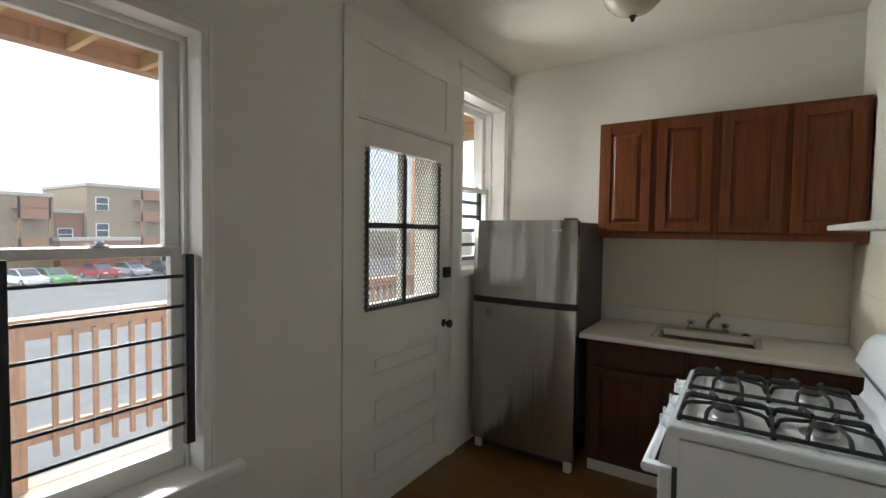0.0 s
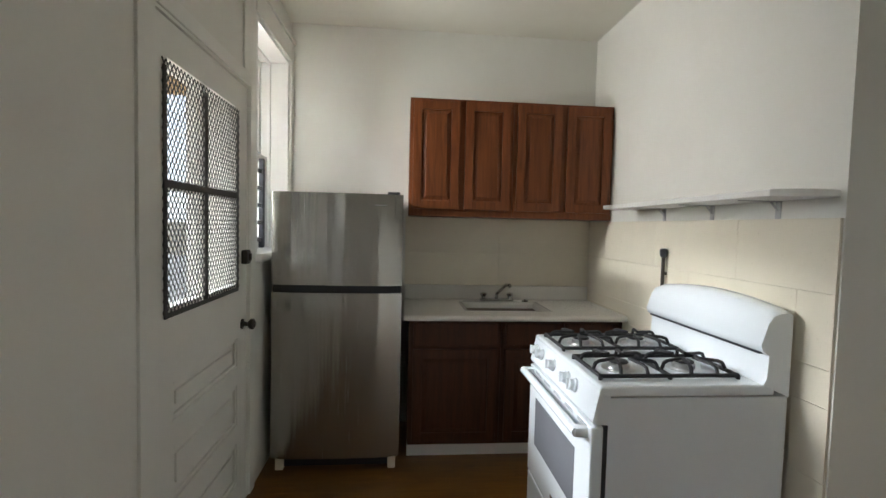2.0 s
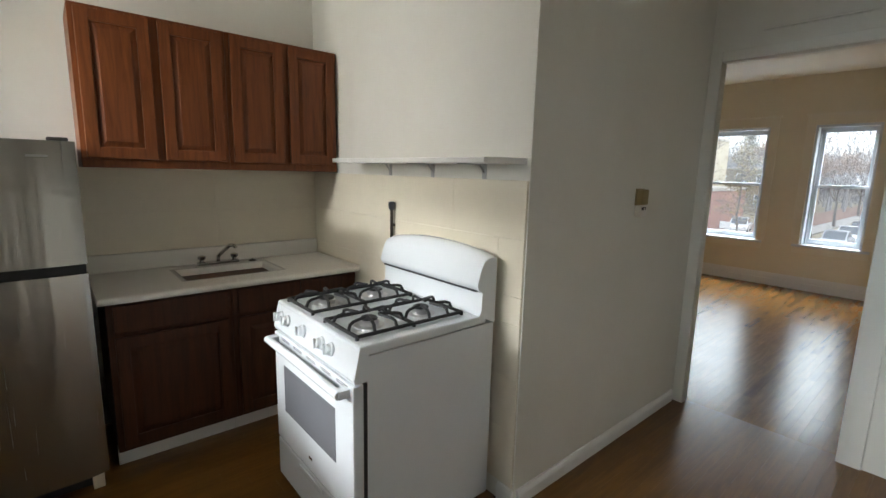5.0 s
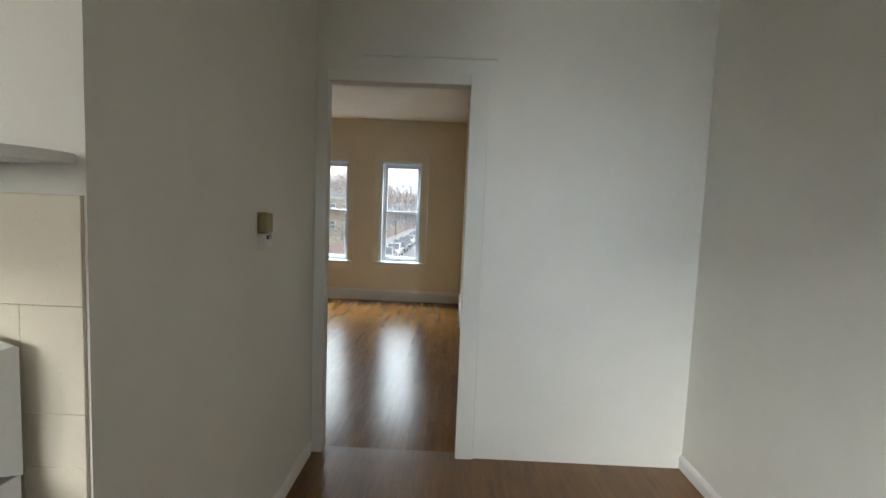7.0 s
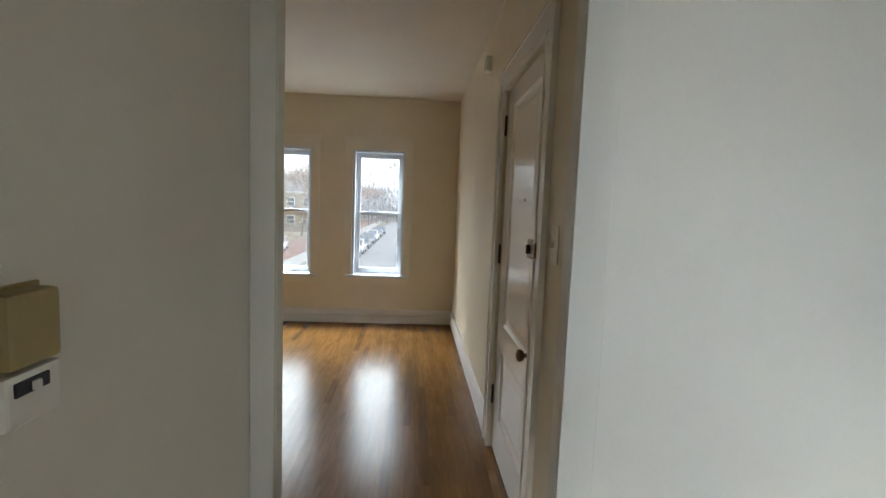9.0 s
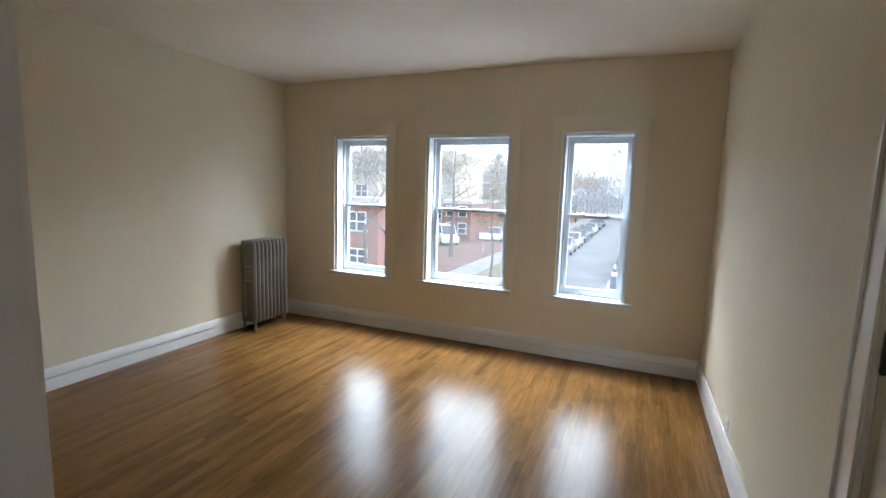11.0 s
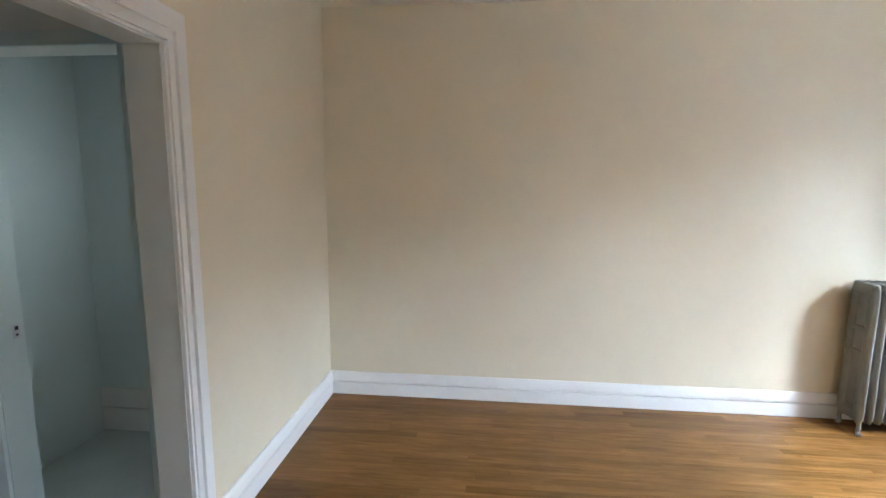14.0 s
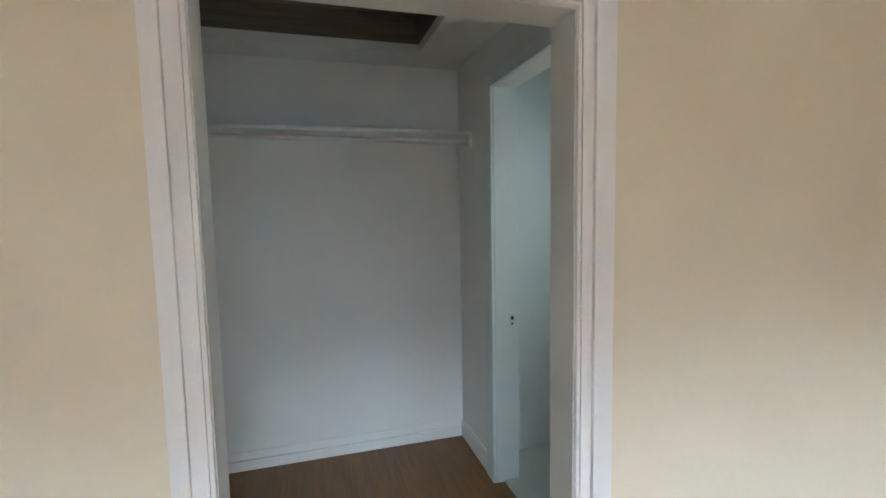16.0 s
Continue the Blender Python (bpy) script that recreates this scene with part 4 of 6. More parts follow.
BXS = (0.83, 1.39, 2.15)
for a, b in zip(BXS, BXS[1:]):
    c = thing("base_cabinet", "cherry base cabinet with raised-panel doors, shut, colour darkened for shade", "cabinet", "base cabinets")
    part("body", box(a, b - 0.001, 2.60, KY1 - 0.012, 0.10, 0.866, 0.003), M_CABSHADE, c)
    part("top_rail", box(a, b - 0.001, 2.592, 2.5995, 0.70, 0.866, 0.002), M_CABSHADE, c)
    m = (a + b) / 2
    n = 1 if b - a < 0.6 else 2
    xs = [a + 0.02 + (b - a - 0.04) * i / n for i in range(n + 1)]
    for p, q in zip(xs, xs[1:]):
        raised_panel(c, p + 0.006, q - 0.006, 0.125, 0.69, 2.578, M_CABSHADE)
        part("drawer_front", box(p + 0.006, q - 0.006, 2.574, 2.5915, 0.715, 0.85, 0.005), M_CABSHADE, c)
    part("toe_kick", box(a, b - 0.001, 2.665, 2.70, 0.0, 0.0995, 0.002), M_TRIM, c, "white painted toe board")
    part("plinth", box(a + 0.01, b - 0.011, 2.701, KY1 - 0.012, 0.0, 0.0995), M_CABSHADE, c)

# worktop with a moulded-in bowl
wt = thing("countertop", "white laminate countertop with low backsplash and rounded corner", "countertop")
bx0, bx1, by0, by1 = 1.195, 1.715, 2.70, 3.02
bm = bmesh.new()
for r in ((0.80, 2.163, 2.545, by0), (0.80, 2.163, by1, KY1 - 0.003), (0.80, bx0, by0, by1), (bx1, 2.163, by0, by1)):
    bm_box(bm, r[0], r[1], r[2], r[3], 0.868, 0.903)
bmesh.ops.remove_doubles(bm, verts=bm.verts, dist=0.0005)
part("slab", bm, M_COUNTER, wt)
bm = bm_rod(bmesh.new(), (0.80, 2.545, 0.8855), (2.15, 2.545, 0.8855), 0.0175, 14)
part("front_edge", bm, M_COUNTER, wt, smooth=True)
part("backsplash", box(0.80, 2.15, KY1 - 0.03, KY1 - 0.003, 0.903, 1.005, 0.008), M_COUNTER, wt)
part("end_strip", box(2.152, 2.1625, 2.54, KY1 - 0.03, 0.90, 0.912, 0.003), M_GROUT, wt)
sk = thing("sink", "white enamel sink bowl set in the counter", "sink")
bm = bmesh.new()
o = [(bx0 - 0.02, by0 - 0.02), (bx1 + 0.02, by0 - 0.02), (bx1 + 0.02, by1 + 0.02), (bx0 - 0.02, by1 + 0.02)]
rings = []
for d, z in ((0.0, 0.9032), (0.004, 0.9052), (0.018, 0.9052), (0.026, 0.902), (0.034, 0.89), (0.06, 0.77), (0.10, 0.745)):
    rings.append([bm.verts.new((x + (d if i in (0, 3) else -d), y + (d if i < 2 else -d), z)) for i, (x, y) in enumerate(o)])
for p, q in zip(rings, rings[1:]):
    for i in range(4):
        bm.faces.new((p[i], p[(i + 1) % 4], q[(i + 1) % 4], q[i]))
bm.faces.new(rings[-1])
part("bowl", bm, M_SINK, sk)
part("drain", bm_spin(bmesh.new(), [(0.04, 0), (0.04, 0.004), (0.02, 0.002)], (1.455, 2.85, 0.745), seg=20), M_CHROME, sk)
fc = thing("faucet", "worn chrome two-handle kitchen faucet with a raised spout", "faucet")
part("base_plate", box(1.335, 1.575, 3.055, 3.105, 0.903, 0.925, 0.008), M_CHROME, fc)
bm = bm_path(bmesh.new(), [(1.455, 3.08, 0.92), (1.455, 3.08, 0.955), (1.50, 2.99, 1.03), (1.515, 2.95, 1.035), (1.52, 2.94, 1.02)], 0.011)
part("spout", bm, M_CHROME, fc, smooth=True)
for x in (1.36, 1.55):
    bm = bm_spin(bmesh.new(), [(0.014, 0), (0.012, 0.012), (0.022, 0.018), (0.024, 0.034), (0.010, 0.040)], (x, 3.08, 0.925), seg=16)
    part("tap_handle", bm, M_CHROME, fc, smooth=True)
st = thing("sink_stopper", "small dark stopper lying on the counter", "stopper")
part("disc", bm_spin(bmesh.new(), [(0.022, 0), (0.024, 0.003), (0.02, 0.007)], (1.66, 3.075, 0.903), seg=18), M_BRONZE, st)
part("grip", bm_spin(bmesh.new(), [(0.007, 0), (0.006, 0.006), (0.004, 0.008)], (1.66, 3.075, 0.910), seg=12), M_BRONZE, st)

# ---- beige wall panels round the counter and stove ----
tile = struct("wall_panel", box(SX - 0.003, SX, 1.215, 3.165, 0.10, 1.482), M_GROUT, "beige wall panelling behind the stove", "wall panel")
rows_z = [0.10, 0.365, 0.615, 0.862, 0.988, 1.236, 1.482]
for r, (z0, z1) in enumerate(zip(rows_z, rows_z[1:])):
    ys = [1.216, 1.66, 2.27, 2.88, 3.164] if r % 2 else [1.216, 1.36, 1.97, 2.58, 3.164]
    for a, b in zip(ys, ys[1:]):
        bm = box(SX - 0.009, SX - 0.0028, a + 0.0004, b - 0.0004, z0 + 0.0004, z1 - 0.0004, 0.001, 1)
        part("panel", bm, M_TILE, tile)
tile = struct("wall_panel_back", box(0.80, SX - 0.0095, KY1 - 0.003, KY1, 0.90, 1.489), M_GROUT, "beige wall panelling under the wall cabinets", "wall panel")
for a, b in ((0.80, 1.48), (1.48, SX - 0.0095)):
    for z0, z1 in ((1.006, 1.236), (1.236, 1.488)):
        part("panel", box(a + 0.0004, b - 0.0004, KY1 - 0.008, KY1 - 0.0028, z0 + 0.0004, z1 - 0.0004, 0.001, 1), M_TILE, tile)


# ---- stove ----
def stove():
    s = thing("stove", "white enamel gas stove with four burners and black grates", "stove")
    x0, x1, y0, y1 = 1.435, 2.125, 1.335, 2.078
    part("body", box(x0 + 0.045, x1, y0 + 0.004, y1 - 0.004, 0.03, 0.862, 0.004), M_ENAMEL, s)
    for y in (y0 + 0.03, y1 - 0.06):
        for x in (x0 + 0.08, x1 - 0.06):
            part("foot", bm_rod(bmesh.new(), (x, y + 0.015, 0.0), (x, y + 0.015, 0.035), 0.016, 12), M_BLACK, s)
    # cooktop: rounded slab with a sunken well
    bm = box(x0 + 0.012, x1 - 0.05, y0, y1, 0.866, 0.905, 0.012, 3)
    top = part("cooktop", bm, M_ENAMEL, s, smooth=True)
    # slanted control panel
    bm = bm_prism(bmesh.new(), [(x0 + 0.014, 0.897), (x0 + 0.05, 0.8975), (x0 + 0.05, 0.772), (x0 - 0.006, 0.772), (x0 - 0.010, 0.785)], y0 + 0.001, y1 - 0.001, "y")
    panel = part("control_panel", bm, M_ENAMEL, s)
    n = Vector((-0.112, 0, 0.024)).normalized()
    for y in (1.525, 1.605, 1.775, 1.935, 2.01):
        o = Vector((x0 + 0.001, y, 0.842))
        bm = bm_spin(bmesh.new(), [(0.026, 0), (0.026, 0.008), (0.021, 0.012), (0.019, 0.026), (0.015, 0.029)], o, n, 22)
        k = part("knob", bm, M_ENAMEL, panel, smooth=True)
        part("pointer", box(o.x - 0.036, o.x - 0.026, y - 0.005, y + 0.005, o.z - 0.014, o.z + 0.026, 0.002), M_ENAMEL, k)
    # oven door
    od = part("oven_door", box(x0 - 0.012, x0 + 0.044, y0 + 0.006, y1 - 0.006, 0.235, 0.762, 0.008), M_ENAMEL, s)
    part("oven_window", box(x0 - 0.0145, x0 - 0.011, y0 + 0.14, y1 - 0.115, 0.405, 0.628, 0.001), M_OVEN, od, "grey oven window glass")
    part("small_emblem", box(x0 - 0.0145, x0 - 0.0115, 1.69, 1.72, 0.295, 0.307, 0.001), M_CHROME, od)
    bm = bm_rod(bmesh.new(), (x0 - 0.052, y0 + 0.03, 0.735), (x0 - 0.052, y1 - 0.03, 0.735), 0.017, 14)
    for y in (y0 + 0.045, y1 - 0.045):
        bm_box(bm, x0 - 0.058, x0 - 0.008, y - 0.02, y + 0.02, 0.718, 0.752, 0.007)
    part("oven_handle", bm, M_ENAMEL, od, "white bar handle", smooth=True)
    for y in (1.42, 1.55, 1.68, 1.81, 1.94):
        for dz in (0.0, 0.011):
            part("vent_slot", box(x0 - 0.0128, x0 - 0.009, y - 0.042, y + 0.042, 0.752 + dz * 0.7 - 0.008, 0.755 + dz * 0.7 - 0.008), M_BLACK, od)
    dr = part("broiler_drawer", box(x0 - 0.010, x0 + 0.044, y0 + 0.006, y1 - 0.006, 0.035, 0.226, 0.007), M_ENAMEL, s)
    part("drawer_grip", box(x0 - 0.016, x0 - 0.009, 1.60, 1.82, 0.19, 0.214, 0.004), M_ENAMEL, dr)
    part("door_gap", box(x0 + 0.030, x0 + 0.0448, y0 + 0.0035, y1 - 0.0035, 0.228, 0.768), M_BLACK, s)
    part("side_seam", box(x0 + 0.05, x1 - 0.01, y0 + 0.003, y0 + 0.0045, 0.8627, 0.8643), M_ROD, s)
    # backguard: bowed front, crowned top
    bg0 = x1 - 0.085
    prof = [(x1, 0.86), (bg0 - 0.012, 0.905), (bg0, 0.925), (bg0 + 0.004, 1.005), (bg0 - 0.02, 1.022), (bg0 - 0.028, 1.045), (bg0 - 0.004, 1.13), (bg0 + 0.014, 1.16), (bg0 + 0.036, 1.172), (x1 - 0.012, 1.175), (x1, 1.168)]
    bm = bmesh.new()
    rings = []
    nseg = 18
    for i in range(nseg + 1):
        u = i / nseg
        y = y0 + (y1 - y0) * u
        crown = 0.03 * (1 - (2 * u - 1) ** 2) - 0.012
        edge = 0.006 if i in (0, nseg) else 0.0
        rings.append([bm.verts.new((x, y, z + (crown - edge) * max(0, (z - 1.02)) / 0.14)) for x, z in prof])
    m = len(prof)
    for p, q in zip(rings, rings[1:]):
        for i in range(m):
            bm.faces.new((p[i], p[(i + 1) % m], q[(i + 1) % m], q[i]))
    bm.faces.new(rings[0])
    bm.faces.new(rings[-1][::-1])
    bgp = part("backguard", bm, M_ENAMEL, s, smooth=True)
    part("vent_line", box(bg0 - 0.018, bg0 + 0.002, y0 + 0.02, y1 - 0.02, 1.009, 1.017), M_BLACK, bgp, "thin black slot across the backguard")
    # burners and grates
    for yc in (1.525, 1.89):
        for xc in (1.60, 1.86):
            bm = bm_spin(bmesh.new(), [(0.060, 0), (0.062, 0.003), (0.052, 0.006), (0.045, 0.004), (0.040, 0.006), (0.040, 0.022), (0.034, 0.026)], (xc, yc, 0.904), seg=28)
            b = part("burner", bm, M_ALU, top, "aluminium burner base", smooth=True)
            part("burner_cap", bm_spin(bmesh.new(), [(0.034, 0), (0.036, 0.004), (0.030, 0.009)], (xc, yc, 0.930), seg=24), M_IRON, b)
        # one long grate over two burners
        bm = bmesh.new()
        g0, g1, h0, h1 = 1.475, 1.985, yc - 0.125, yc + 0.125
        r, zt, zb = 0.0078, 0.95, 0.918
        bm_path(bm, [(g0, h0, zb), (g1, h0, zb), (g1, h1, zb), (g0, h1, zb), (g0, h0, zb)], r, 8)
        bm_rod(bm, (1.73, h0, zb), (1.73, h1, zb), r, 8)
        for x in (g0, 1.73, g1):
            for h in (h0, h1):
                bm_rod(bm, (x, h, 0.905), (x, h, zb), r, 8)
        for xc in (1.60, 1.86):
            # four pairs of arched fingers from the frame towards the burner
            for ex, ey in ((-0.125, -0.06), (-0.125, 0.06), (0.125, -0.06), (0.125, 0.06), (-0.05, -0.125), (0.05, -0.125), (-0.05, 0.125), (0.05, 0.125)):
                long_way = abs(ex) > abs(ey)
                tip = Vector((xc + ex * (0.25 if long_way else 0.5), yc + ey * (0.5 if long_way else 0.25), zt + 0.003))
                foot = Vector((xc + ex, yc + ey, zb))
                knee = foot.lerp(tip, 0.12)
                knee.z = zt - 0.006
                bend = foot.lerp(tip, 0.3)
                bend.z = zt
                bm_path(bm, [tuple(foot), tuple(knee), tuple(bend), tuple(tip)], r * 0.85, 7)
        part("grate", bm, M_IRON, top, "black iron grate", smooth=True)
    return s


stove()

# gas pipe end over the stove
gp = thing("gas_pipe", "dark capped pipe stub on the wall behind the stove", "pipe")
part("pipe", bm_rod(bmesh.new(), (2.135, 2.155, 1.0), (2.135, 2.155, 1.30), 0.009, 12), M_BRONZE, gp)
bm = bm_spin(bmesh.new(), [(0.013, 0), (0.017, 0.008), (0.020, 0.028), (0.019, 0.042), (0.012, 0.046)], (2.135, 2.155, 1.292), seg=18)
part("cap", bm, M_BLACK, gp, smooth=True)
part("bracket", box(2.135, SX - 0.008, 2.148, 2.162, 1.20, 1.215, 0.002), M_BRONZE, gp)

# ---- white shelf on brackets ----
sh = thing("wall_shelf", "white painted wall shelf with a rounded end on small brackets", "shelf")
bm = bmesh.new()
out = [(1.957, 2.51), (SX - 0.002, 2.51), (SX - 0.002, 1.228)]
for i in range(8):
    u = (i + 1) / 8
    out.append((SX - 0.002 - 0.204 * u, 1.228 - 0.012 * math.sin(math.pi * min(1.0, u * 1.1)) + 0.045 * u ** 3))
bm_prism(bm, out, 1.548, 1.571, "z")
bmesh.ops.bevel(bm, geom=list(bm.edges), offset=0.002, segments=1, affect="EDGES", clamp_overlap=True)
part("board", bm, M_TRIM, sh)
for y in (2.205, 1.828, 1.466):
    bm = box(SX - 0.006, SX - 0.002, y - 0.012, y + 0.012, 1.475, 1.548, 0.001)
    bm_box(bm, SX - 0.16, SX - 0.006, y - 0.008, y + 0.008, 1.5435, 1.5478, 0.001)
    bm_prism(bm, [(SX - 0.004, 1.505), (SX - 0.04, 1.5445), (SX - 0.03, 1.5445), (SX - 0.004, 1.515)], y - 0.002, y + 0.002, "y")
    part("bracket", bm, M_ALU, sh, "small grey metal bracket")

# ---- thermostat pair by the doorway ----
th = thing("thermostat", "tan plastic thermostat cover on the kitchen wall", "thermostat")
part("cover", box(3.05, 3.12, TY - 0.036, TY - 0.001, 1.362, 1.442, 0.006), M_TAN, th)
part("base", box(3.04, 3.13, TY - 0.006, TY - 0.0008, 1.358, 1.446, 0.002), M_TAN, th)
th = thing("wall_control", "white wall control with a dark dial window under the thermostat", "control")
part("cover", box(3.045, 3.12, TY - 0.034, TY - 0.001, 1.300, 1.3575, 0.005), M_WHITEPL, th)
part("dial_window", box(3.055, 3.10, TY - 0.0365, TY - 0.033, 1.334, 1.35, 0.002), M_BLACK, th)
part("slider", box(3.075, 3.085, TY - 0.040, TY - 0.036, 1.336, 1.346, 0.001), M_WHITEPL, th)

# ---- ceiling lamp, unlit ----
cl = thing("ceiling_lamp", "frosted glass bowl ceiling lamp with a dark finial, unlit", "ceiling lamp")
part("canopy", bm_spin(bmesh.new(), [(0.07, 0), (0.075, -0.012), (0.05, -0.03), (0.012, -0.035)], (1.13, 2.18, KZ), seg=28), M_BRONZE, cl, smooth=True)
part("stem", bm_rod(bmesh.new(), (1.13, 2.18, KZ - 0.03), (1.13, 2.18, KZ - 0.195), 0.006, 10), M_BRONZE, cl)
prof = [(0.004, -0.178), (0.05, -0.170), (0.095, -0.148), (0.13, -0.112), (0.15, -0.068), (0.153, -0.060), (0.147, -0.062), (0.126, -0.106), (0.09, -0.142), (0.004, -0.171)]
part("bowl", bm_spin(bmesh.new(), prof, (1.13, 2.18, KZ), seg=40), M_OPAL, cl, "frosted glass bowl", smooth=True)
part("finial", bm_spin(bmesh.new(), [(0.004, -0.21), (0.012, -0.2), (0.014, -0.19), (0.02, -0.182), (0.006, -0.176)], (1.13, 2.18, KZ), seg=18), M_BRONZE, cl, smooth=True)
for k in range(3):
    a = radians(120 * k + 100)
    c, s = math.cos(a), math.sin(a)
    bm = bm_path(bmesh.new(), [(1.13 + 0.05 * c, 2.18 + 0.05 * s, KZ - 0.02), (1.13 + 0.155 * c, 2.18 + 0.155 * s, KZ - 0.05), (1.13 + 0.152 * c, 2.18 + 0.152 * s, KZ - 0.085)], 0.005, 8)
    part("arm", bm, M_BRONZE, cl)


# ---- radiator ----
def radiator():
    r = thing("radiator", "old silver-painted cast-iron column radiator in the corner", "radiator")
    n, x0, x1 = 9, 7.69, 8.215
    w = (x1 - x0) / n
    for i in range(n):
        xc = x0 + w * (i + 0.5)
        bm = bmesh.new()
        for yc in (4.745, 4.885):
            lo = 0.085
            prof = [(0.014, lo), (0.024, lo + 0.03), (0.027, lo + 0.08), (0.025, 0.55), (0.027, 0.93), (0.024, 0.99), (0.014, 1.02)]
            ring = []
            for rad, h in prof:
                ring.append([bm.verts.new((xc + rad * 0.92 * math.cos(math.pi * k / 6), yc + rad * 1.45 * math.sin(math.pi * k / 6), h)) for k in range(12)])
            for p, q in zip(ring, ring[1:]):
                for k in range(12):
                    bm.faces.new((p[k], p[(k + 1) % 12], q[(k + 1) % 12], q[k]))
            bm.faces.new(ring[0][::-1])
            bm.faces.new(ring[-1])
        for z0, z1 in ((0.955, 1.028), (0.10, 0.165), (0.70, 0.74), (0.55, 0.575)):
            bm_box(bm, xc - w * 0.42, xc + w * 0.42, 4.73, 4.90, z0, z1, 0.016, 2)
        bm_box(bm, xc - 0.011, xc + 0.011, 4.76, 4.87, 0.12, 0.98, 0.004)
        part("column", bm, M_RAD, r, smooth=True)
    for xe in (x0 + 0.028, x1 - 0.028):
        for ye, s in ((4.735, -1), (4.895, 1)):
            bm = bm_path(bmesh.new(), [(xe, ye, 0.12), (xe, ye + s * 0.006, 0.06), (xe, ye - s * 0.002, 0.025), (xe, ye + s * 0.012, 0.010)], 0.013, 8)
            bmesh.ops.create_icosphere(bm, subdivisions=2, radius=0.015, matrix=Matrix.Translation((xe, ye + s * 0.012, 0.0155)) @ Matrix.Diagonal((1.1, 1.2, 0.9, 1)))
            part("foot", bm, M_RAD, r, smooth=True)
    bm = bm_spin(bmesh.new(), [(0.018, 0), (0.018, 0.03), (0.010, 0.034), (0.010, 0.05)], (x1, 4.835, 0.135), (1, 0, 0), 16)
    v = part("valve", bm, M_RAD, r, smooth=True)
    part("pipe", bm_rod(bmesh.new(), (x1 + 0.05, 4.835, 0.0), (x1 + 0.05, 4.835, 0.15), 0.013, 12), M_RAD, v)


radiator()

# ---- closet shelf and rod ----
cs = thing("closet_shelf", "white painted closet shelf with a hanging rod under it", "shelf")
part("board", box(CX + 0.002, CX + 0.255, CY0 + 0.002, CY1 - 0.004, 1.994, 2.014, 0.003), M_CLOSET, cs)
part("cleat", box(CX + 0.003, CX + 0.27, CY1 - 0.022, CY1 - 0.0045, 1.915, 1.9935, 0.003), M_CLOSET, cs)
part("rod", bm_rod(bmesh.new(), (CX + 0.235, CY0 + 0.01, 1.952), (CX + 0.235, CY1 - 0.022, 1.952), 0.013, 16), M_ROD, cs, "white painted hanging rod", smooth=True)
part("rod_socket", bm_spin(bmesh.new(), [(0.023, 0), (0.023, 0.008), (0.019, 0.012)], (CX + 0.235, CY1 - 0.034, 1.952), (0, 1, 0), 18), M_ROD, cs)

# ---- small wall things ----
bx_ = thing("door_chime", "small cream box mounted high on the living room wall", "door chime")
part("case", box(6.06, 6.14, LY0 + 0.001, LY0 + 0.045, 2.57, 2.68, 0.006), M_DOORPAINT, bx_)
part("grille", box(6.075, 6.125, LY0 + 0.045, LY0 + 0.048, 2.585, 2.62, 0.001), M_TAN, bx_)
sw = thing("light_switch", "cream plastic light switch plate beside the entry door", "light switch")
part("plate", box(4.238, 4.32, LY0 + 0.001, LY0 + 0.007, 1.35, 1.495, 0.003), M_CASING, sw)
part("toggle", box(4.273, 4.285, LY0 + 0.006, LY0 + 0.022, 1.41, 1.435, 0.003), M_WHITEPL, sw)
for z in (1.38, 1.465):
    part("screw", bm_rod(bmesh.new(), (4.279, LY0 + 0.006, z), (4.279, LY0 + 0.0082, z), 0.004, 10), M_ALU, sw)
ol = thing("outlet", "cream plastic wall outlet above the baseboard", "outlet")
part("plate", box(7.07, 7.14, LY0 + 0.001, LY0 + 0.006, 0.185, 0.30, 0.002), M_WHITEPL, ol)
for z in (0.222, 0.263):
    part("socket", box(7.09, 7.12, LY0 + 0.006, LY0 + 0.009, z - 0.013, z + 0.013, 0.003), M_DOORPAINT, ol)


# ---- outdoors: materials ----
M_GRASS = paint("leaf_strewn_grass", (0.13, 0.105, 0.06), rough=0.9, vary=0.35, scale=0.35, bump=0.3, bump_scale=12)
M_ASPH = paint("worn_asphalt", (0.15, 0.15, 0.152), rough=0.75, vary=0.18, scale=0.3, bump=0.2, bump_scale=30)
M_CONC = paint("pale_concrete", (0.22, 0.215, 0.205), rough=0.85, vary=0.12, scale=0.6, bump=0.2, bump_scale=20)
M_MULCH = paint("red_brown_leaf_bed", (0.14, 0.08, 0.058), rough=0.95, vary=0.3, scale=0.8, bump=0.4, bump_scale=15)
M_BRICK = paint("red_brick", (0.25, 0.115, 0.08), rough=0.85, vary=0.18, scale=1.4, bump=0.2, bump_scale=18)
M_TANBRICK = paint("tan_brick", (0.28, 0.22, 0.155), rough=0.85, vary=0.12, scale=1.0, bump=0.2, bump_scale=18)
M_CREAM = paint("cream_siding", (0.42, 0.38, 0.28), rough=0.8, vary=0.08, scale=0.8)
M_DKGLASS = paint("dark_window_glass", (0.05, 0.06, 0.075), rough=0.1, vary=0.2, scale=0.5)
M_STONE = paint("limestone", (0.42, 0.40, 0.36), rough=0.8, vary=0.08)
M_ROOF = paint("dark_roofing", (0.08, 0.08, 0.085), rough=0.9)
M_PORCH = wood("porch_lumber", (0.20, 0.095, 0.05), (0.36, 0.19, 0.10), axis="z", rough=0.65)
M_PORCHY = wood("yellow_joist", (0.34, 0.22, 0.09), (0.50, 0.35, 0.17), axis="x", rough=0.7)
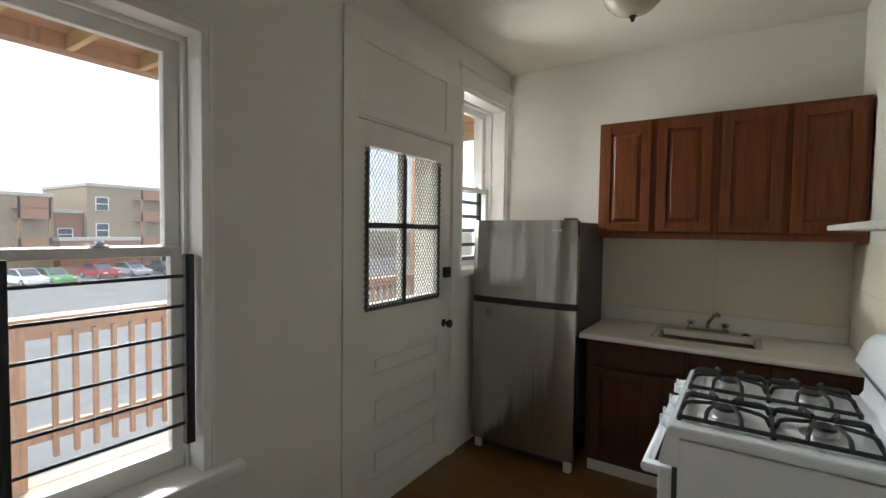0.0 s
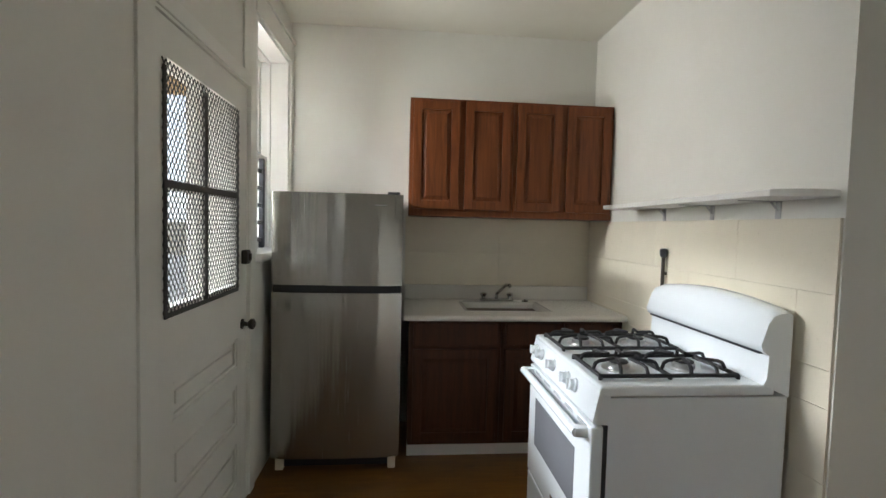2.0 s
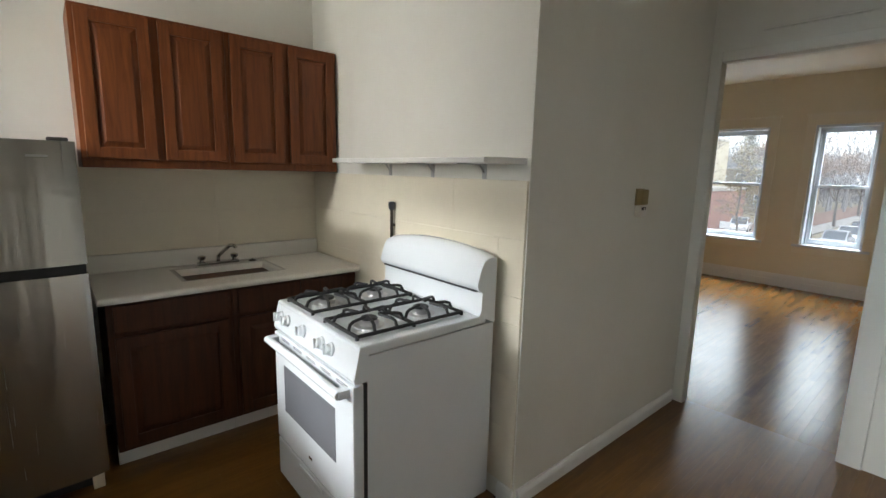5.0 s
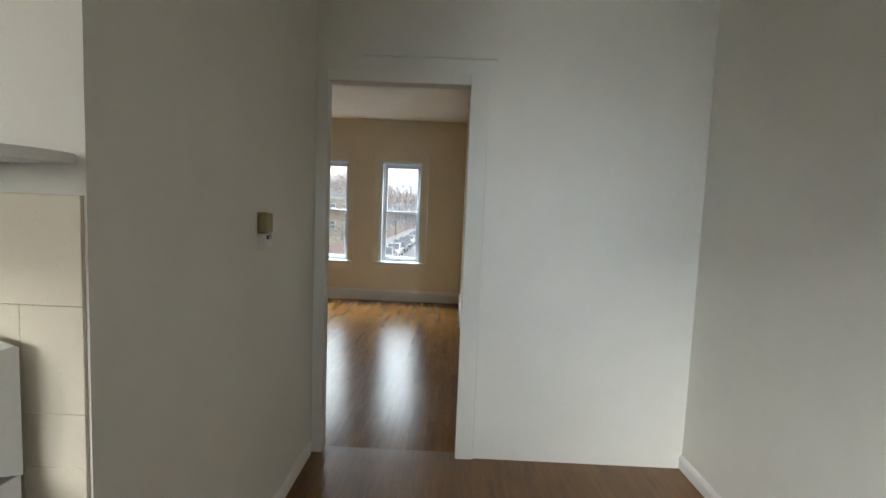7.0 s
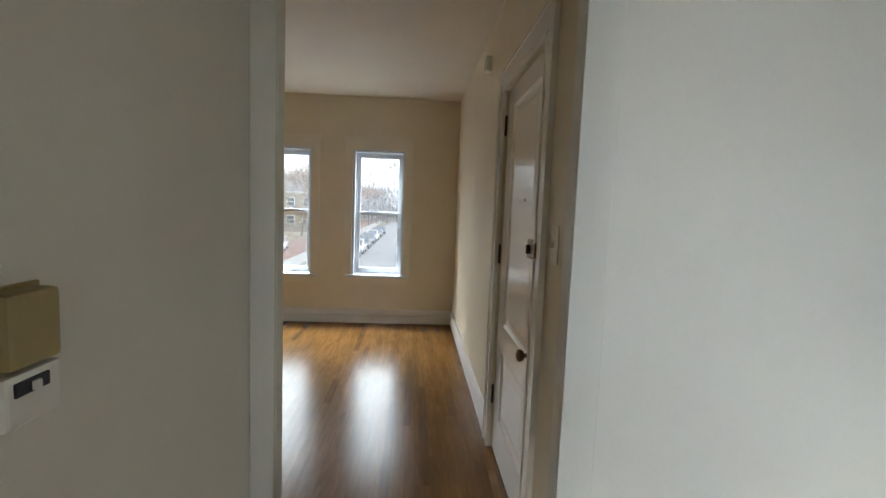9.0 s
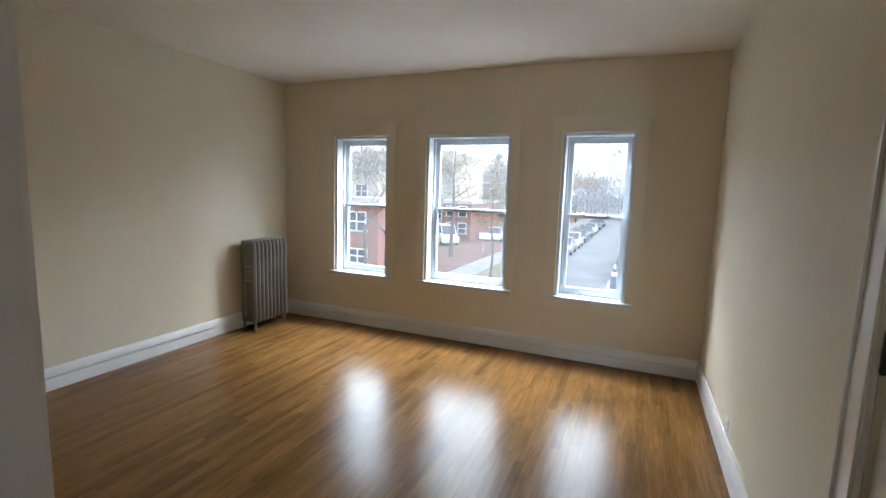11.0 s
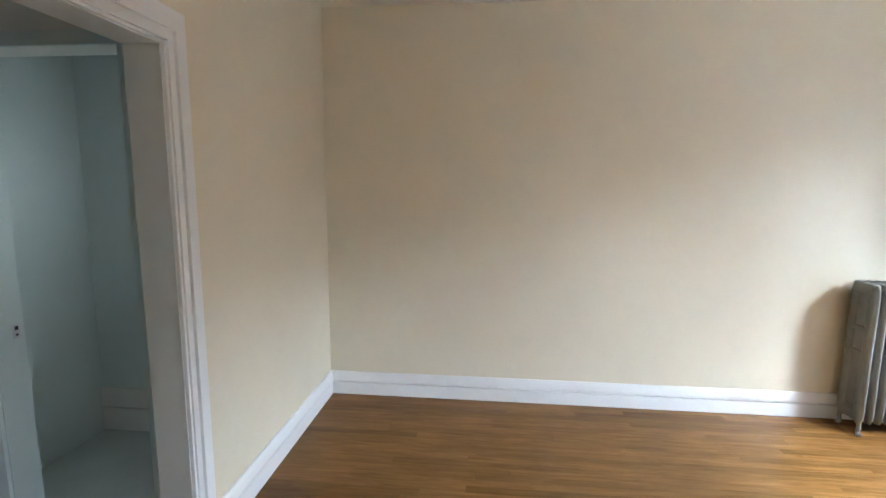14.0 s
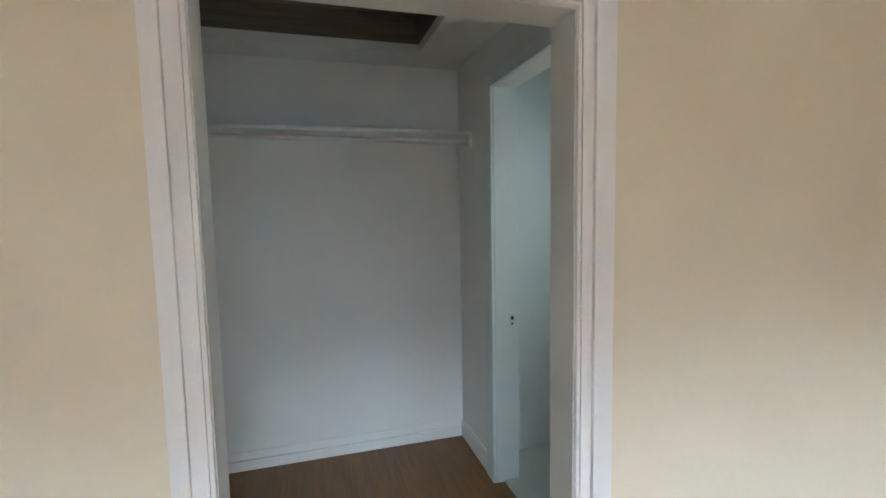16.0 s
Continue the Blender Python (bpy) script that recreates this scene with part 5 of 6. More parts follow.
M_DECK = wood("grey_deck_board", (0.19, 0.12, 0.075), (0.30, 0.20, 0.13), axis="y", rough=0.75)
M_BARK = paint("grey_bark", (0.11, 0.09, 0.075), rough=0.95, vary=0.3, scale=8, bump=0.5, bump_scale=30)
M_LEAFY = paint("yellow_brown_leaf", (0.27, 0.20, 0.09), rough=0.8, vary=0.4, scale=1.5)
M_LEAFR = paint("russet_leaf", (0.26, 0.16, 0.105), rough=0.8, vary=0.4, scale=1.5)
M_LEAFG = paint("dull_green_leaf", (0.12, 0.12, 0.065), rough=0.8, vary=0.4, scale=1.5)
M_WOODS = paint("bare_winter_twigs", (0.20, 0.195, 0.20), rough=0.9, vary=0.25, scale=0.1)
M_TYRE = paint("tyre_rubber", (0.025, 0.025, 0.027), rough=0.8)
M_CARW = paint("white_car_paint", (0.72, 0.73, 0.74), rough=0.22, vary=0.02, coat=0.6)
M_CARS = paint("silver_car_paint", (0.34, 0.36, 0.39), rough=0.25, vary=0.03, coat=0.6)
M_CARD = paint("dark_car_paint", (0.03, 0.034, 0.045), rough=0.2, vary=0.03, coat=0.6)
M_CARB = paint("blue_car_paint", (0.06, 0.09, 0.15), rough=0.22, vary=0.03, coat=0.6)
M_CARG = paint("green_car_paint", (0.10, 0.30, 0.09), rough=0.25, vary=0.03, coat=0.5)
M_LAMPR = paint("red_tail_lamp", (0.30, 0.02, 0.02), rough=0.2)
M_LAMPW = paint("clear_head_lamp", (0.65, 0.66, 0.68), rough=0.15)
M_SIGN = paint("white_sign", (0.75, 0.75, 0.74), rough=0.4)
M_REDSIGN = paint("red_white_sign", (0.50, 0.10, 0.10), rough=0.4)
GZ = -3.75

# ---- ground, streets, kerbs ----
struct("ground", box(-1500, 1500, -1500, 1500, GZ - 0.5, GZ), M_GRASS, "leaf-strewn winter grass reaching the horizon", "ground")
bm = bmesh.new()
bm_box(bm, 13.0, 24.0, -200, 200, GZ, GZ + 0.03)
bm_box(bm, 24.0, 400, -0.6, 7.9, GZ, GZ + 0.03)
struct("road", bm, M_ASPH, "pale worn asphalt street running away from the building", "road")
bm = bmesh.new()
bm_box(bm, 24.0, 400, 7.9, 8.08, GZ, GZ + 0.15, 0.02)
bm_box(bm, 24.0, 400, -0.78, -0.6, GZ, GZ + 0.15, 0.02)
bm_box(bm, 24.0, 24.18, 8.08, 200, GZ, GZ + 0.15, 0.02)
struct("kerb", bm, M_CONC, "concrete kerbs along the street", "kerb")
bm = bmesh.new()
bm_box(bm, 24.2, 400, 10.1, 11.9, GZ, GZ + 0.16)
bm_box(bm, 24.2, 400, -4.2, -2.6, GZ, GZ + 0.16)
struct("pavement", bm, M_CONC, "concrete sidewalk beside the street", "pavement")
bm = bmesh.new()
bm_box(bm, 24.2, 400, 12.0, 16.6, GZ, GZ + 0.15)
struct("ground_bed", bm, M_MULCH, "red-brown leaf bed beside the sidewalk", "ground")
bm = bmesh.new()
bm_box(bm, -56.0, -4.0, -30, 70, GZ, GZ + 0.04)
struct("ground_lot", bm, M_CONC, "pale concrete parking lot behind the building", "ground")


# ---- trees ----
def crown(t, rng, tips, leaves, leaf, loose):
    """Many small leaves scattered about the twigs' ends."""
    v, f = [], []
    for _ in range(leaves):
        c = rng.choice(tips) + Vector((rng.gauss(0, loose), rng.gauss(0, loose), rng.gauss(0, loose * 0.8)))
        s = rng.uniform(0.03, 0.065)
        u = Vector((rng.uniform(-1, 1), rng.uniform(-1, 1), rng.uniform(-1, 1))).normalized() * s
        w = u.cross(Vector((rng.uniform(-1, 1), rng.uniform(-1, 1), rng.uniform(-1, 1)))).normalized() * s * 0.7
        i = len(v)
        v.extend([c + u, c + w, c - u, c - w])
        f.append((i, i + 1, i + 2, i + 3))
    me = bpy.data.meshes.new("crown")
    me.from_pydata([tuple(p) for p in v], [], f)
    me.materials.append(leaf)
    o = new("crown", me)
    o.parent = t


def tree(name, label, x, y, height, seed, leaf, leaves, spread=0.5, r0=0.16):
    rng = random.Random(seed)
    t = thing(name, label, "tree", at=(0, 0, 0))
    bmt, tips = bmesh.new(), []

    def grow(p, d, ln, r, depth):
        q = p
        for _ in range(2):
            d = (d + Vector((rng.uniform(-1, 1), rng.uniform(-1, 1), rng.uniform(-0.2, 0.5))) * 0.16).normalized()
            n = q + d * ln / 2
            bm_rod(bmt, q, n, max(r, 0.018), 6 if depth > 2 else 3, max(r * 0.82, 0.014))
            q, r = n, r * 0.82
        if depth <= 2:
            tips.append(q)
        if depth == 0:
            return
        for _ in range(rng.choice((2, 2, 3)) if depth > 1 else 4):
            a = rng.uniform(0, 2 * math.pi)
            side = Vector((math.cos(a), math.sin(a), rng.uniform(0.1, 0.7)))
            grow(q, (d * (1 - spread) + side * spread).normalized(), ln * rng.uniform(0.62, 0.82), r * rng.uniform(0.6, 0.75), depth - 1)

    grow(Vector((x, y, GZ - 0.05)), Vector((0, 0, 1)), height * 0.30, r0, 6)
    part("trunk", bmt, M_BARK, t, "bare grey-brown trunk and limbs")
    crown(t, rng, tips, leaves, leaf, 0.5)
    return t


def leader_tree(label, x, y, height, seed, leaf, leaves, reach, r0, start=0.25, droop=0.0):
    """A tree with one straight stem and side branches up to its tip."""
    rng = random.Random(seed)
    t = thing("street_tree", label, "tree", at=(0, 0, 0))
    bmt, tips = bmesh.new(), []
    stem = [Vector((x + rng.gauss(0, 0.06), y + rng.gauss(0, 0.06), GZ - 0.05 + height * k / 7)) for k in range(8)]
    for k in range(7):
        bm_rod(bmt, stem[k], stem[k + 1], r0 * (1 - k / 7.6), 7, r0 * (1 - (k + 1) / 7.6))
    for k in range(46):
        u = start + (0.98 - start) * k / 46
        base = stem[int(u * 7)].lerp(stem[min(7, int(u * 7) + 1)], u * 7 % 1)
        a = k * 2.4 + rng.uniform(-0.5, 0.5)
        ln = reach * (1.08 - u) * rng.uniform(0.6, 1.15)
        d = Vector((math.cos(a), math.sin(a), rng.uniform(0.1, 0.6) - droop)).normalized()
        q, r = base, r0 * 0.3 * (1.1 - u)
        for s in range(4):
            d = (d + Vector((rng.gauss(0, 0.25), rng.gauss(0, 0.25), rng.gauss(0.05, 0.2)))).normalized()
            n = q + d * ln / 4
            bm_rod(bmt, q, n, max(r, 0.016), 4, max(r * 0.7, 0.013))
            q, r = n, r * 0.7
            tips.append(q)
            for _ in range(2):
                e = (d + Vector((rng.gauss(0, 0.7), rng.gauss(0, 0.7), rng.gauss(0.1, 0.5)))).normalized()
                w = q + e * ln * rng.uniform(0.12, 0.3)
                bm_rod(bmt, q, w, max(r * 0.6, 0.012), 3, 0.008)
                tips.append(w)
    part("trunk", bmt, M_BARK, t, "dark straight trunk with side limbs")
    crown(t, rng, tips, leaves, leaf, 0.22)
    return t


tree("street_tree", "bare spreading tree in front of the brick building", 27.0, 15.6, 10.5, 11, M_LEAFG, 500, 0.55, 0.13)
tree("street_tree", "bare spreading tree beside the brick building", 28.6, 20.5, 11.0, 12, M_LEAFY, 900, 0.55, 0.13)
tree("street_tree", "bare spreading tree beside the brick building", 25.6, 17.9, 9.5, 31, M_LEAFY, 300, 0.6, 0.12)
tree("street_tree", "bare spreading tree in front of the brick building", 26.4, 13.9, 9.5, 32, M_LEAFY, 300, 0.6, 0.11)
for k, (tx, ty, th) in enumerate(((38.0, 20.2, 9.5), (41.0, 24.0, 10.5), (43.5, 18.8, 9.0), (45.0, 28.5, 10.5), (40.0, 29.5, 10.0), (64.0, 21.5, 11.0))):
    tree("street_tree", "half-bare tree in front of the pale houses", tx, ty, th, 50 + k, M_LEAFY if k % 2 else M_LEAFG, 2600, 0.55, 0.13)
leader_tree("tall nearly bare street tree with a dark trunk", 37.5, 14.3, 10.6, 3, M_LEAFY, 450, 3.4, 0.17, 0.4)
leader_tree("slim street tree with some yellow-brown leaves", 31.6, 9.3, 7.5, 5, M_LEAFY, 1300, 2.2, 0.09, 0.35)
leader_tree("slim street tree with some yellow-brown leaves", 41.0, 9.4, 8.5, 6, M_LEAFY, 1500, 2.4, 0.11, 0.35)
leader_tree("tall dark evergreen behind the street trees", 60.0, 17.4, 10.5, 13, M_LEAFG, 9000, 3.4, 0.17, 0.2, 0.35)
tree("street_tree", "broad tree holding faded russet leaves", 52.0, 9.4, 10.5, 8, M_LEAFR, 5000, 0.5, 0.16)
tree("street_tree", "broad tree with pale yellow-green leaves", 48.0, 21.5, 9.0, 9, M_LEAFY, 4000, 0.5, 0.16)
tree("street_tree", "broad tree holding faded russet leaves", 68.0, 10.4, 9.5, 14, M_LEAFR, 6000, 0.5, 0.16)
tree("street_tree", "broad tree with faded tan leaves", 66.0, 15.0, 11.0, 25, M_LEAFY, 7000, 0.5, 0.16)
tree("street_tree", "broad tree with faded tan leaves", 74.0, 18.0, 12.0, 26, M_LEAFR, 7000, 0.5, 0.16)
tree("street_tree", "bare tree leaning over the street", 30.0, -1.7, 11.0, 17, M_LEAFY, 500, 0.6, 0.19)
tree("street_tree", "bare tree on the far sidewalk", 58.0, -3.6, 10.0, 19, M_LEAFR, 4000, 0.5, 0.17)
tree("street_tree", "broad tree holding faded russet leaves", 92.0, 11.5, 10.0, 21, M_LEAFR, 6000, 0.5, 0.18)
tree("street_tree", "broad tree with yellow-brown leaves", 84.0, -4.4, 10.5, 22, M_LEAFR, 6000, 0.5, 0.18)

# far woods at the end of the street, one uncountable mass
rng = random.Random(40)
v, f = [], []
for k in range(420):
    cx, cy = rng.uniform(100, 240), rng.uniform(-70, 110)
    if -4 < cy < 10 and cx < 128:
        continue
    h = rng.uniform(9.0, 16.5)
    i = len(v)
    v.extend([(cx - 0.2, cy, GZ), (cx + 0.2, cy - 0.2, GZ), (cx, cy + 0.2, GZ), (cx, cy, GZ + h)])
    f.extend([(i, i + 1, i + 3), (i + 1, i + 2, i + 3), (i + 2, i, i + 3)])
    for _ in range(260):
        a, r = rng.uniform(0, 6.283), rng.random() ** 0.5 * h * 0.42
        z = GZ + h * (0.08 + 0.92 * rng.random())
        c = Vector((cx + r * math.cos(a), cy + r * math.sin(a), z))
        s = rng.uniform(0.35, 0.9)
        u = Vector((rng.gauss(0, 0.45), rng.gauss(0, 0.45), 1)).normalized() * s
        w = u.cross(Vector((rng.uniform(-1, 1), rng.uniform(-1, 1), 0.1))).normalized() * 0.07
        i = len(v)
        v.extend([tuple(c + u), tuple(c + w), tuple(c - u), tuple(c - w)])
        f.append((i, i + 1, i + 2, i + 3))
me = bpy.data.meshes.new("far_woods")
me.from_pydata(v, [], f)
me.materials.append(M_WOODS)
tagged(new("far_woods", me), "hazy brown winter woods beyond the street", "woods", kind="stuff")


# ---- vehicles ----
def car(label, paint_mat, x, y, heading, group, van=False):
    """A parked car, its nose along +x before turning."""
    c = thing("parked_car", label, "car", group, at=(x, y, GZ + 0.03))
    c.rotation_euler = (0, 0, radians(heading))
    h = 1.9 if van else 1.45
    if van:
        low = [(-2.3, 0.3), (2.25, 0.3), (2.3, 0.7), (2.1, 0.95), (1.5, 1.1), (-2.3, 1.1)]
        cab = [(-2.28, 1.08), (1.55, 1.08), (1.0, 1.8), (0.8, h), (-2.1, h), (-2.28, 1.75)]
    else:
        low = [(-2.2, 0.28), (2.15, 0.28), (2.22, 0.55), (2.1, 0.72), (1.1, 0.88), (-1.6, 0.92), (-2.15, 0.88), (-2.25, 0.6)]
        cab = [(-1.75, 0.88), (1.05, 0.86), (0.35, 1.36), (0.1, h), (-0.9, h), (-1.2, 1.38)]
    bm = bm_prism(bmesh.new(), low, -0.86, 0.86, "y")
    bmesh.ops.bevel(bm, geom=list(bm.edges), offset=0.07, segments=2, affect="EDGES", clamp_overlap=True)
    body = part("body", bm, paint_mat, c, smooth=True)
    bm = bm_prism(bmesh.new(), cab, -0.72, 0.72, "y")
    bmesh.ops.bevel(bm, geom=list(bm.edges), offset=0.06, segments=2, affect="EDGES", clamp_overlap=True)
    part("cabin", bm, M_DKGLASS, c, "dark glazed cabin", smooth=True)
    part("roof", box(cab[4][0] + 0.02, cab[3][0] - 0.02, -0.70, 0.70, h - 0.05, h + 0.012, 0.02), paint_mat, c)
    for s in (-1, 1):
        a, b = cab[2], cab[1]
        bm = bm_rod(bmesh.new(), (b[0] - 0.03, s * 0.70, b[1]), (cab[3][0], s * 0.68, h - 0.02), 0.04, 8)
        part("pillar", bm, paint_mat, c)
        part("head_lamp", box(2.05, 2.2, s * 0.66 - 0.16, s * 0.66 + 0.16, 0.58, 0.70, 0.03), M_LAMPW, c)
        part("tail_lamp", box(-2.26, -2.12, s * 0.68 - 0.12, s * 0.68 + 0.12, 0.62, 0.82, 0.03), M_LAMPR, c)
        for xx in (-1.35, 1.35):
            w = part("wheel", bm_spin(bmesh.new(), [(0.2, -0.1), (0.3, -0.1), (0.32, -0.07), (0.32, 0.07), (0.3, 0.1), (0.2, 0.1)], (xx, s * 0.8, 0.32), (0, 1, 0), 22), M_TYRE, c, smooth=True)
            part("rim", bm_spin(bmesh.new(), [(0.19, 0), (0.19, 0.02), (0.06, 0.03)], (xx, s * 0.89, 0.32), (0, s, 0), 16), M_ALU, w)
    return c


G1, G2, G3 = "cars parked along the street", "cars parked on the near side of the street", "cars in the parking lot"
left = [("silver parked sedan beside the kerb", M_CARS), ("white parked sedan beside the kerb", M_CARW), ("dark parked sedan beside the kerb", M_CARD), ("blue parked sedan beside the kerb", M_CARB)]
for k, xx in enumerate((46.5, 52.3, 58.2, 64.5, 71.0, 78.0, 86.0)):
    lb, mt = left[(k + (k // 4)) % 4]
    car(lb, mt, xx, 6.85, 180, G1)
for k, xx in enumerate((28.6, 35.6, 41.5, 47.6, 54.0, 61.0, 69.0)):
    lb, mt = (("white parked sedan on the street", M_CARW), ("dark parked sedan on the street", M_CARD), ("blue-grey parked sedan on the street", M_CARB), ("dark parked sedan on the street", M_CARD))[k % 4]
    car(lb, mt, xx, 1.15, 0, G2)
car("white parked van beside the brick building", M_CARW, 46.5, 18.6, 215, "", True)
car("white parked car beside the brick house", M_CARW, 52.5, 15.2, 190, "")
for lb, mt, xx, yy in (("white parked car in the lot", M_CARW, -50.5, 12.8), ("green parked car in the lot", M_CARG, -50.2, 14.6), ("red-brown parked car in the lot", M_LAMPR, -53.0, 19.2), ("silver parked car in the lot", M_CARS, -53.2, 22.2), ("dark parked car in the lot", M_CARD, -53.0, 25.4)):
    car(lb, mt, xx, yy, 10, G3)

# ---- street sign ----
sg = thing("street_sign", "white rectangular sign on a thin metal post", "sign")
part("post", bm_rod(bmesh.new(), (41.6, 13.0, GZ), (41.6, 13.0, GZ + 1.75), 0.035, 8), M_ALU, sg)
part("plate", box(41.53, 41.56, 12.6, 13.4, GZ + 1.3, GZ + 1.85, 0.01), M_SIGN, sg)
sg = thing("lawn_sign", "red and white sign by the brick building", "sign")
part("post", bm_rod(bmesh.new(), (27.2, 17.0, GZ), (27.2, 17.0, GZ + 1.3), 0.03, 8), M_ALU, sg)
part("plate", box(27.14, 27.17, 16.82, 17.18, GZ + 0.9, GZ + 1.3, 0.01), M_REDSIGN, sg)


# ---- houses ----
def facade_window(house, x, out, y0, y1, z0, z1, bars=1):
    """A framed window set in a facade that faces along x."""
    s = out
    fr = bmesh.new()
    def bx(a, b, *r):
        bm_box(fr, min(x + s * a, x + s * b), max(x + s * a, x + s * b), *r)
    bx(-0.02, 0.05, y0, y0 + 0.08, z0, z1)
    bx(-0.02, 0.05, y1 - 0.08, y1, z0, z1)
    bx(-0.02, 0.05, y0 + 0.08, y1 - 0.08, z1 - 0.08, z1)
    bx(-0.02, 0.05, y0 + 0.08, y1 - 0.08, (z0 + z1) / 2 - 0.04, (z0 + z1) / 2 + 0.04)
    for k in range(bars):
        ym = y0 + (y1 - y0) * (k + 1) / (bars + 1)
        bx(-0.02, 0.048, ym - 0.04, ym + 0.04, z0 + 0.1, z1 - 0.08)
    w = part("window", fr, M_SIGN, house, "white framed window")
    sill = bmesh.new()
    bm_box(sill, min(x - s * 0.02, x + s * 0.12), max(x - s * 0.02, x + s * 0.12), y0 - 0.1, y1 + 0.1, z0 - 0.02, z0 + 0.1)
    part("sill", sill, M_STONE, w)
    part("pane", box(min(x + s * 0.005, x + s * 0.015), max(x + s * 0.005, x + s * 0.015), y0 + 0.02, y1 - 0.02, z0 + 0.05, z1 - 0.02), M_DKGLASS, w)


def house(name, label, mat, x0, x1, y0, y1, top, out, wins, cat="house"):
    h = thing(name, label, cat)
    part("wall", box(x0, x1, y0, y1, GZ, top), mat, h)
    part("roof", box(x0 + 0.2, x1 - 0.2, y0 + 0.2, y1 - 0.2, top, top + 0.05), M_ROOF, h)
    part("cornice", box(x0 - 0.12, x1 + 0.12, y0 - 0.12, y1 + 0.12, top - 0.28, top + 0.08, 0.03), M_STONE, h)
    xf = x0 if out < 0 else x1
    for a, b, c, d, n in wins:
        facade_window(h, xf, out, a, b, c, d, n)
    return h


h = house("brick_house", "low red brick building with white windows and a downpipe", M_BRICK, 30.0, 33.5, 16.6, 34.0, 0.9, -1,
          [(17.5, 19.0, -1.3, 0.05, 1), (21.6, 23.2, -1.3, 0.05, 1), (25.4, 27.0, -1.3, 0.05, 1), (17.4, 19.7, GZ + 0.25, GZ + 1.3, 2), (22.0, 24.6, GZ + 0.25, GZ + 1.3, 2)])
part("downpipe", bm_rod(bmesh.new(), (29.9, 19.95, GZ), (29.9, 19.95, 1.1), 0.09, 10), M_SIGN, h, "white downpipe")
house("brick_house", "red brick house behind street trees", M_BRICK, 50.0, 60.0, 17.2, 20.6, 0.5, -1,
      [(17.7, 18.7, z, z + 1.2, 0) for z in (-3.0, -1.2)] + [(19.1, 20.1, z, z + 1.2, 0) for z in (-3.0, -1.2)])
h = house("apartment_building", "long tan-brown apartment house behind the trees", M_TANBRICK, 84.0, 100.0, 18.0, 30.0, 3.2, -1,
      [(18.8 + 2.8 * k, 20.2 + 2.8 * k, z, z + 1.5, 0) for k in range(4) for z in (-2.4, 0.7)], "apartment building")
part("chimney", box(88, 89, 20, 21, 3.2, 4.6, 0.03), M_BRICK, h)
house("cream_house", "pale cream apartment house behind the trees", M_CREAM, 66.0, 80.0, 26.0, 46.0, 7.2, -1,
      [(27.5 + 3.4 * k, 29.2 + 3.4 * k, z, z + 1.5, 1) for k in range(5) for z in (-2.6, 0.6, 3.8)])
house("cream_house", "pale cream house seen behind bare branches", M_CREAM, 47.0, 58.0, 27.0, 40.0, 5.2, -1,
      [(28.2 + 3.2 * k, 29.8 + 3.2 * k, z, z + 1.5, 1) for k in range(4) for z in (-2.6, 0.5, 3.0)])
house("brick_house", "dark brick house across the street", M_BRICK, 46.0, 60.0, -24.0, -8.0, 4.2, -1,
      [(-22.5 + 3.4 * k, -20.9 + 3.4 * k, z, z + 1.5, 1) for k in range(4) for z in (-2.6, 0.8)])

# rear: three-storey walk-ups with wooden porches
def walkup(label, mat, y0, y1, top, porch_y):
    h = house("apartment_building", label, mat, -74.0, -60.0, y0, y1, top, 1,
              [(y0 + 0.8 + 2.3 * k, y0 + 2.1 + 2.3 * k, z, z + 1.6, 0) for k in range(int((y1 - y0 - 0.6) / 2.3)) for z in (GZ + 1.0, GZ + 4.0, GZ + 7.0) if z + 1.8 < top and not porch_y[0] - 1 < y0 + 1.4 + 2.3 * k < porch_y[1] + 0.5], "apartment building")
    for z in (GZ + 2.9, GZ + 5.9, top - 1.6):
        p = part("balcony", box(-60.0, -57.8, porch_y[0], porch_y[1], z, z + 0.22), M_PORCH, h, "orange-brown wooden porch")
        part("railing", box(-57.9, -57.8, porch_y[0], porch_y[1], z + 0.22, z + 1.1), M_PORCH, p)
    for y in (porch_y[0] + 0.1, porch_y[1] - 0.1):
        part("post", box(-58.0, -57.8, y - 0.1, y + 0.1, GZ, top - 0.4), M_PORCH, h)
    return h


walkup("tan brick three-storey building with wooden rear porches", M_TANBRICK, 8.0, 17.6, 4.8, (14.2, 16.8))
walkup("tan brick walk-up with wooden rear porches and a flat roof", M_TANBRICK, 20.6, 31.0, 6.3, (25.2, 28.2))
house("garage", "low red brick garage between the buildings", M_BRICK, -70.0, -61.0, 17.7, 20.5, 3.2, 1, [(18.2, 19.6, GZ + 3.6, GZ + 5.0, 0)])
house("garage", "long red brick garage row behind the lot", M_BRICK, -59.8, -57.9, 17.5, 25.0, 0.2, 1, [])

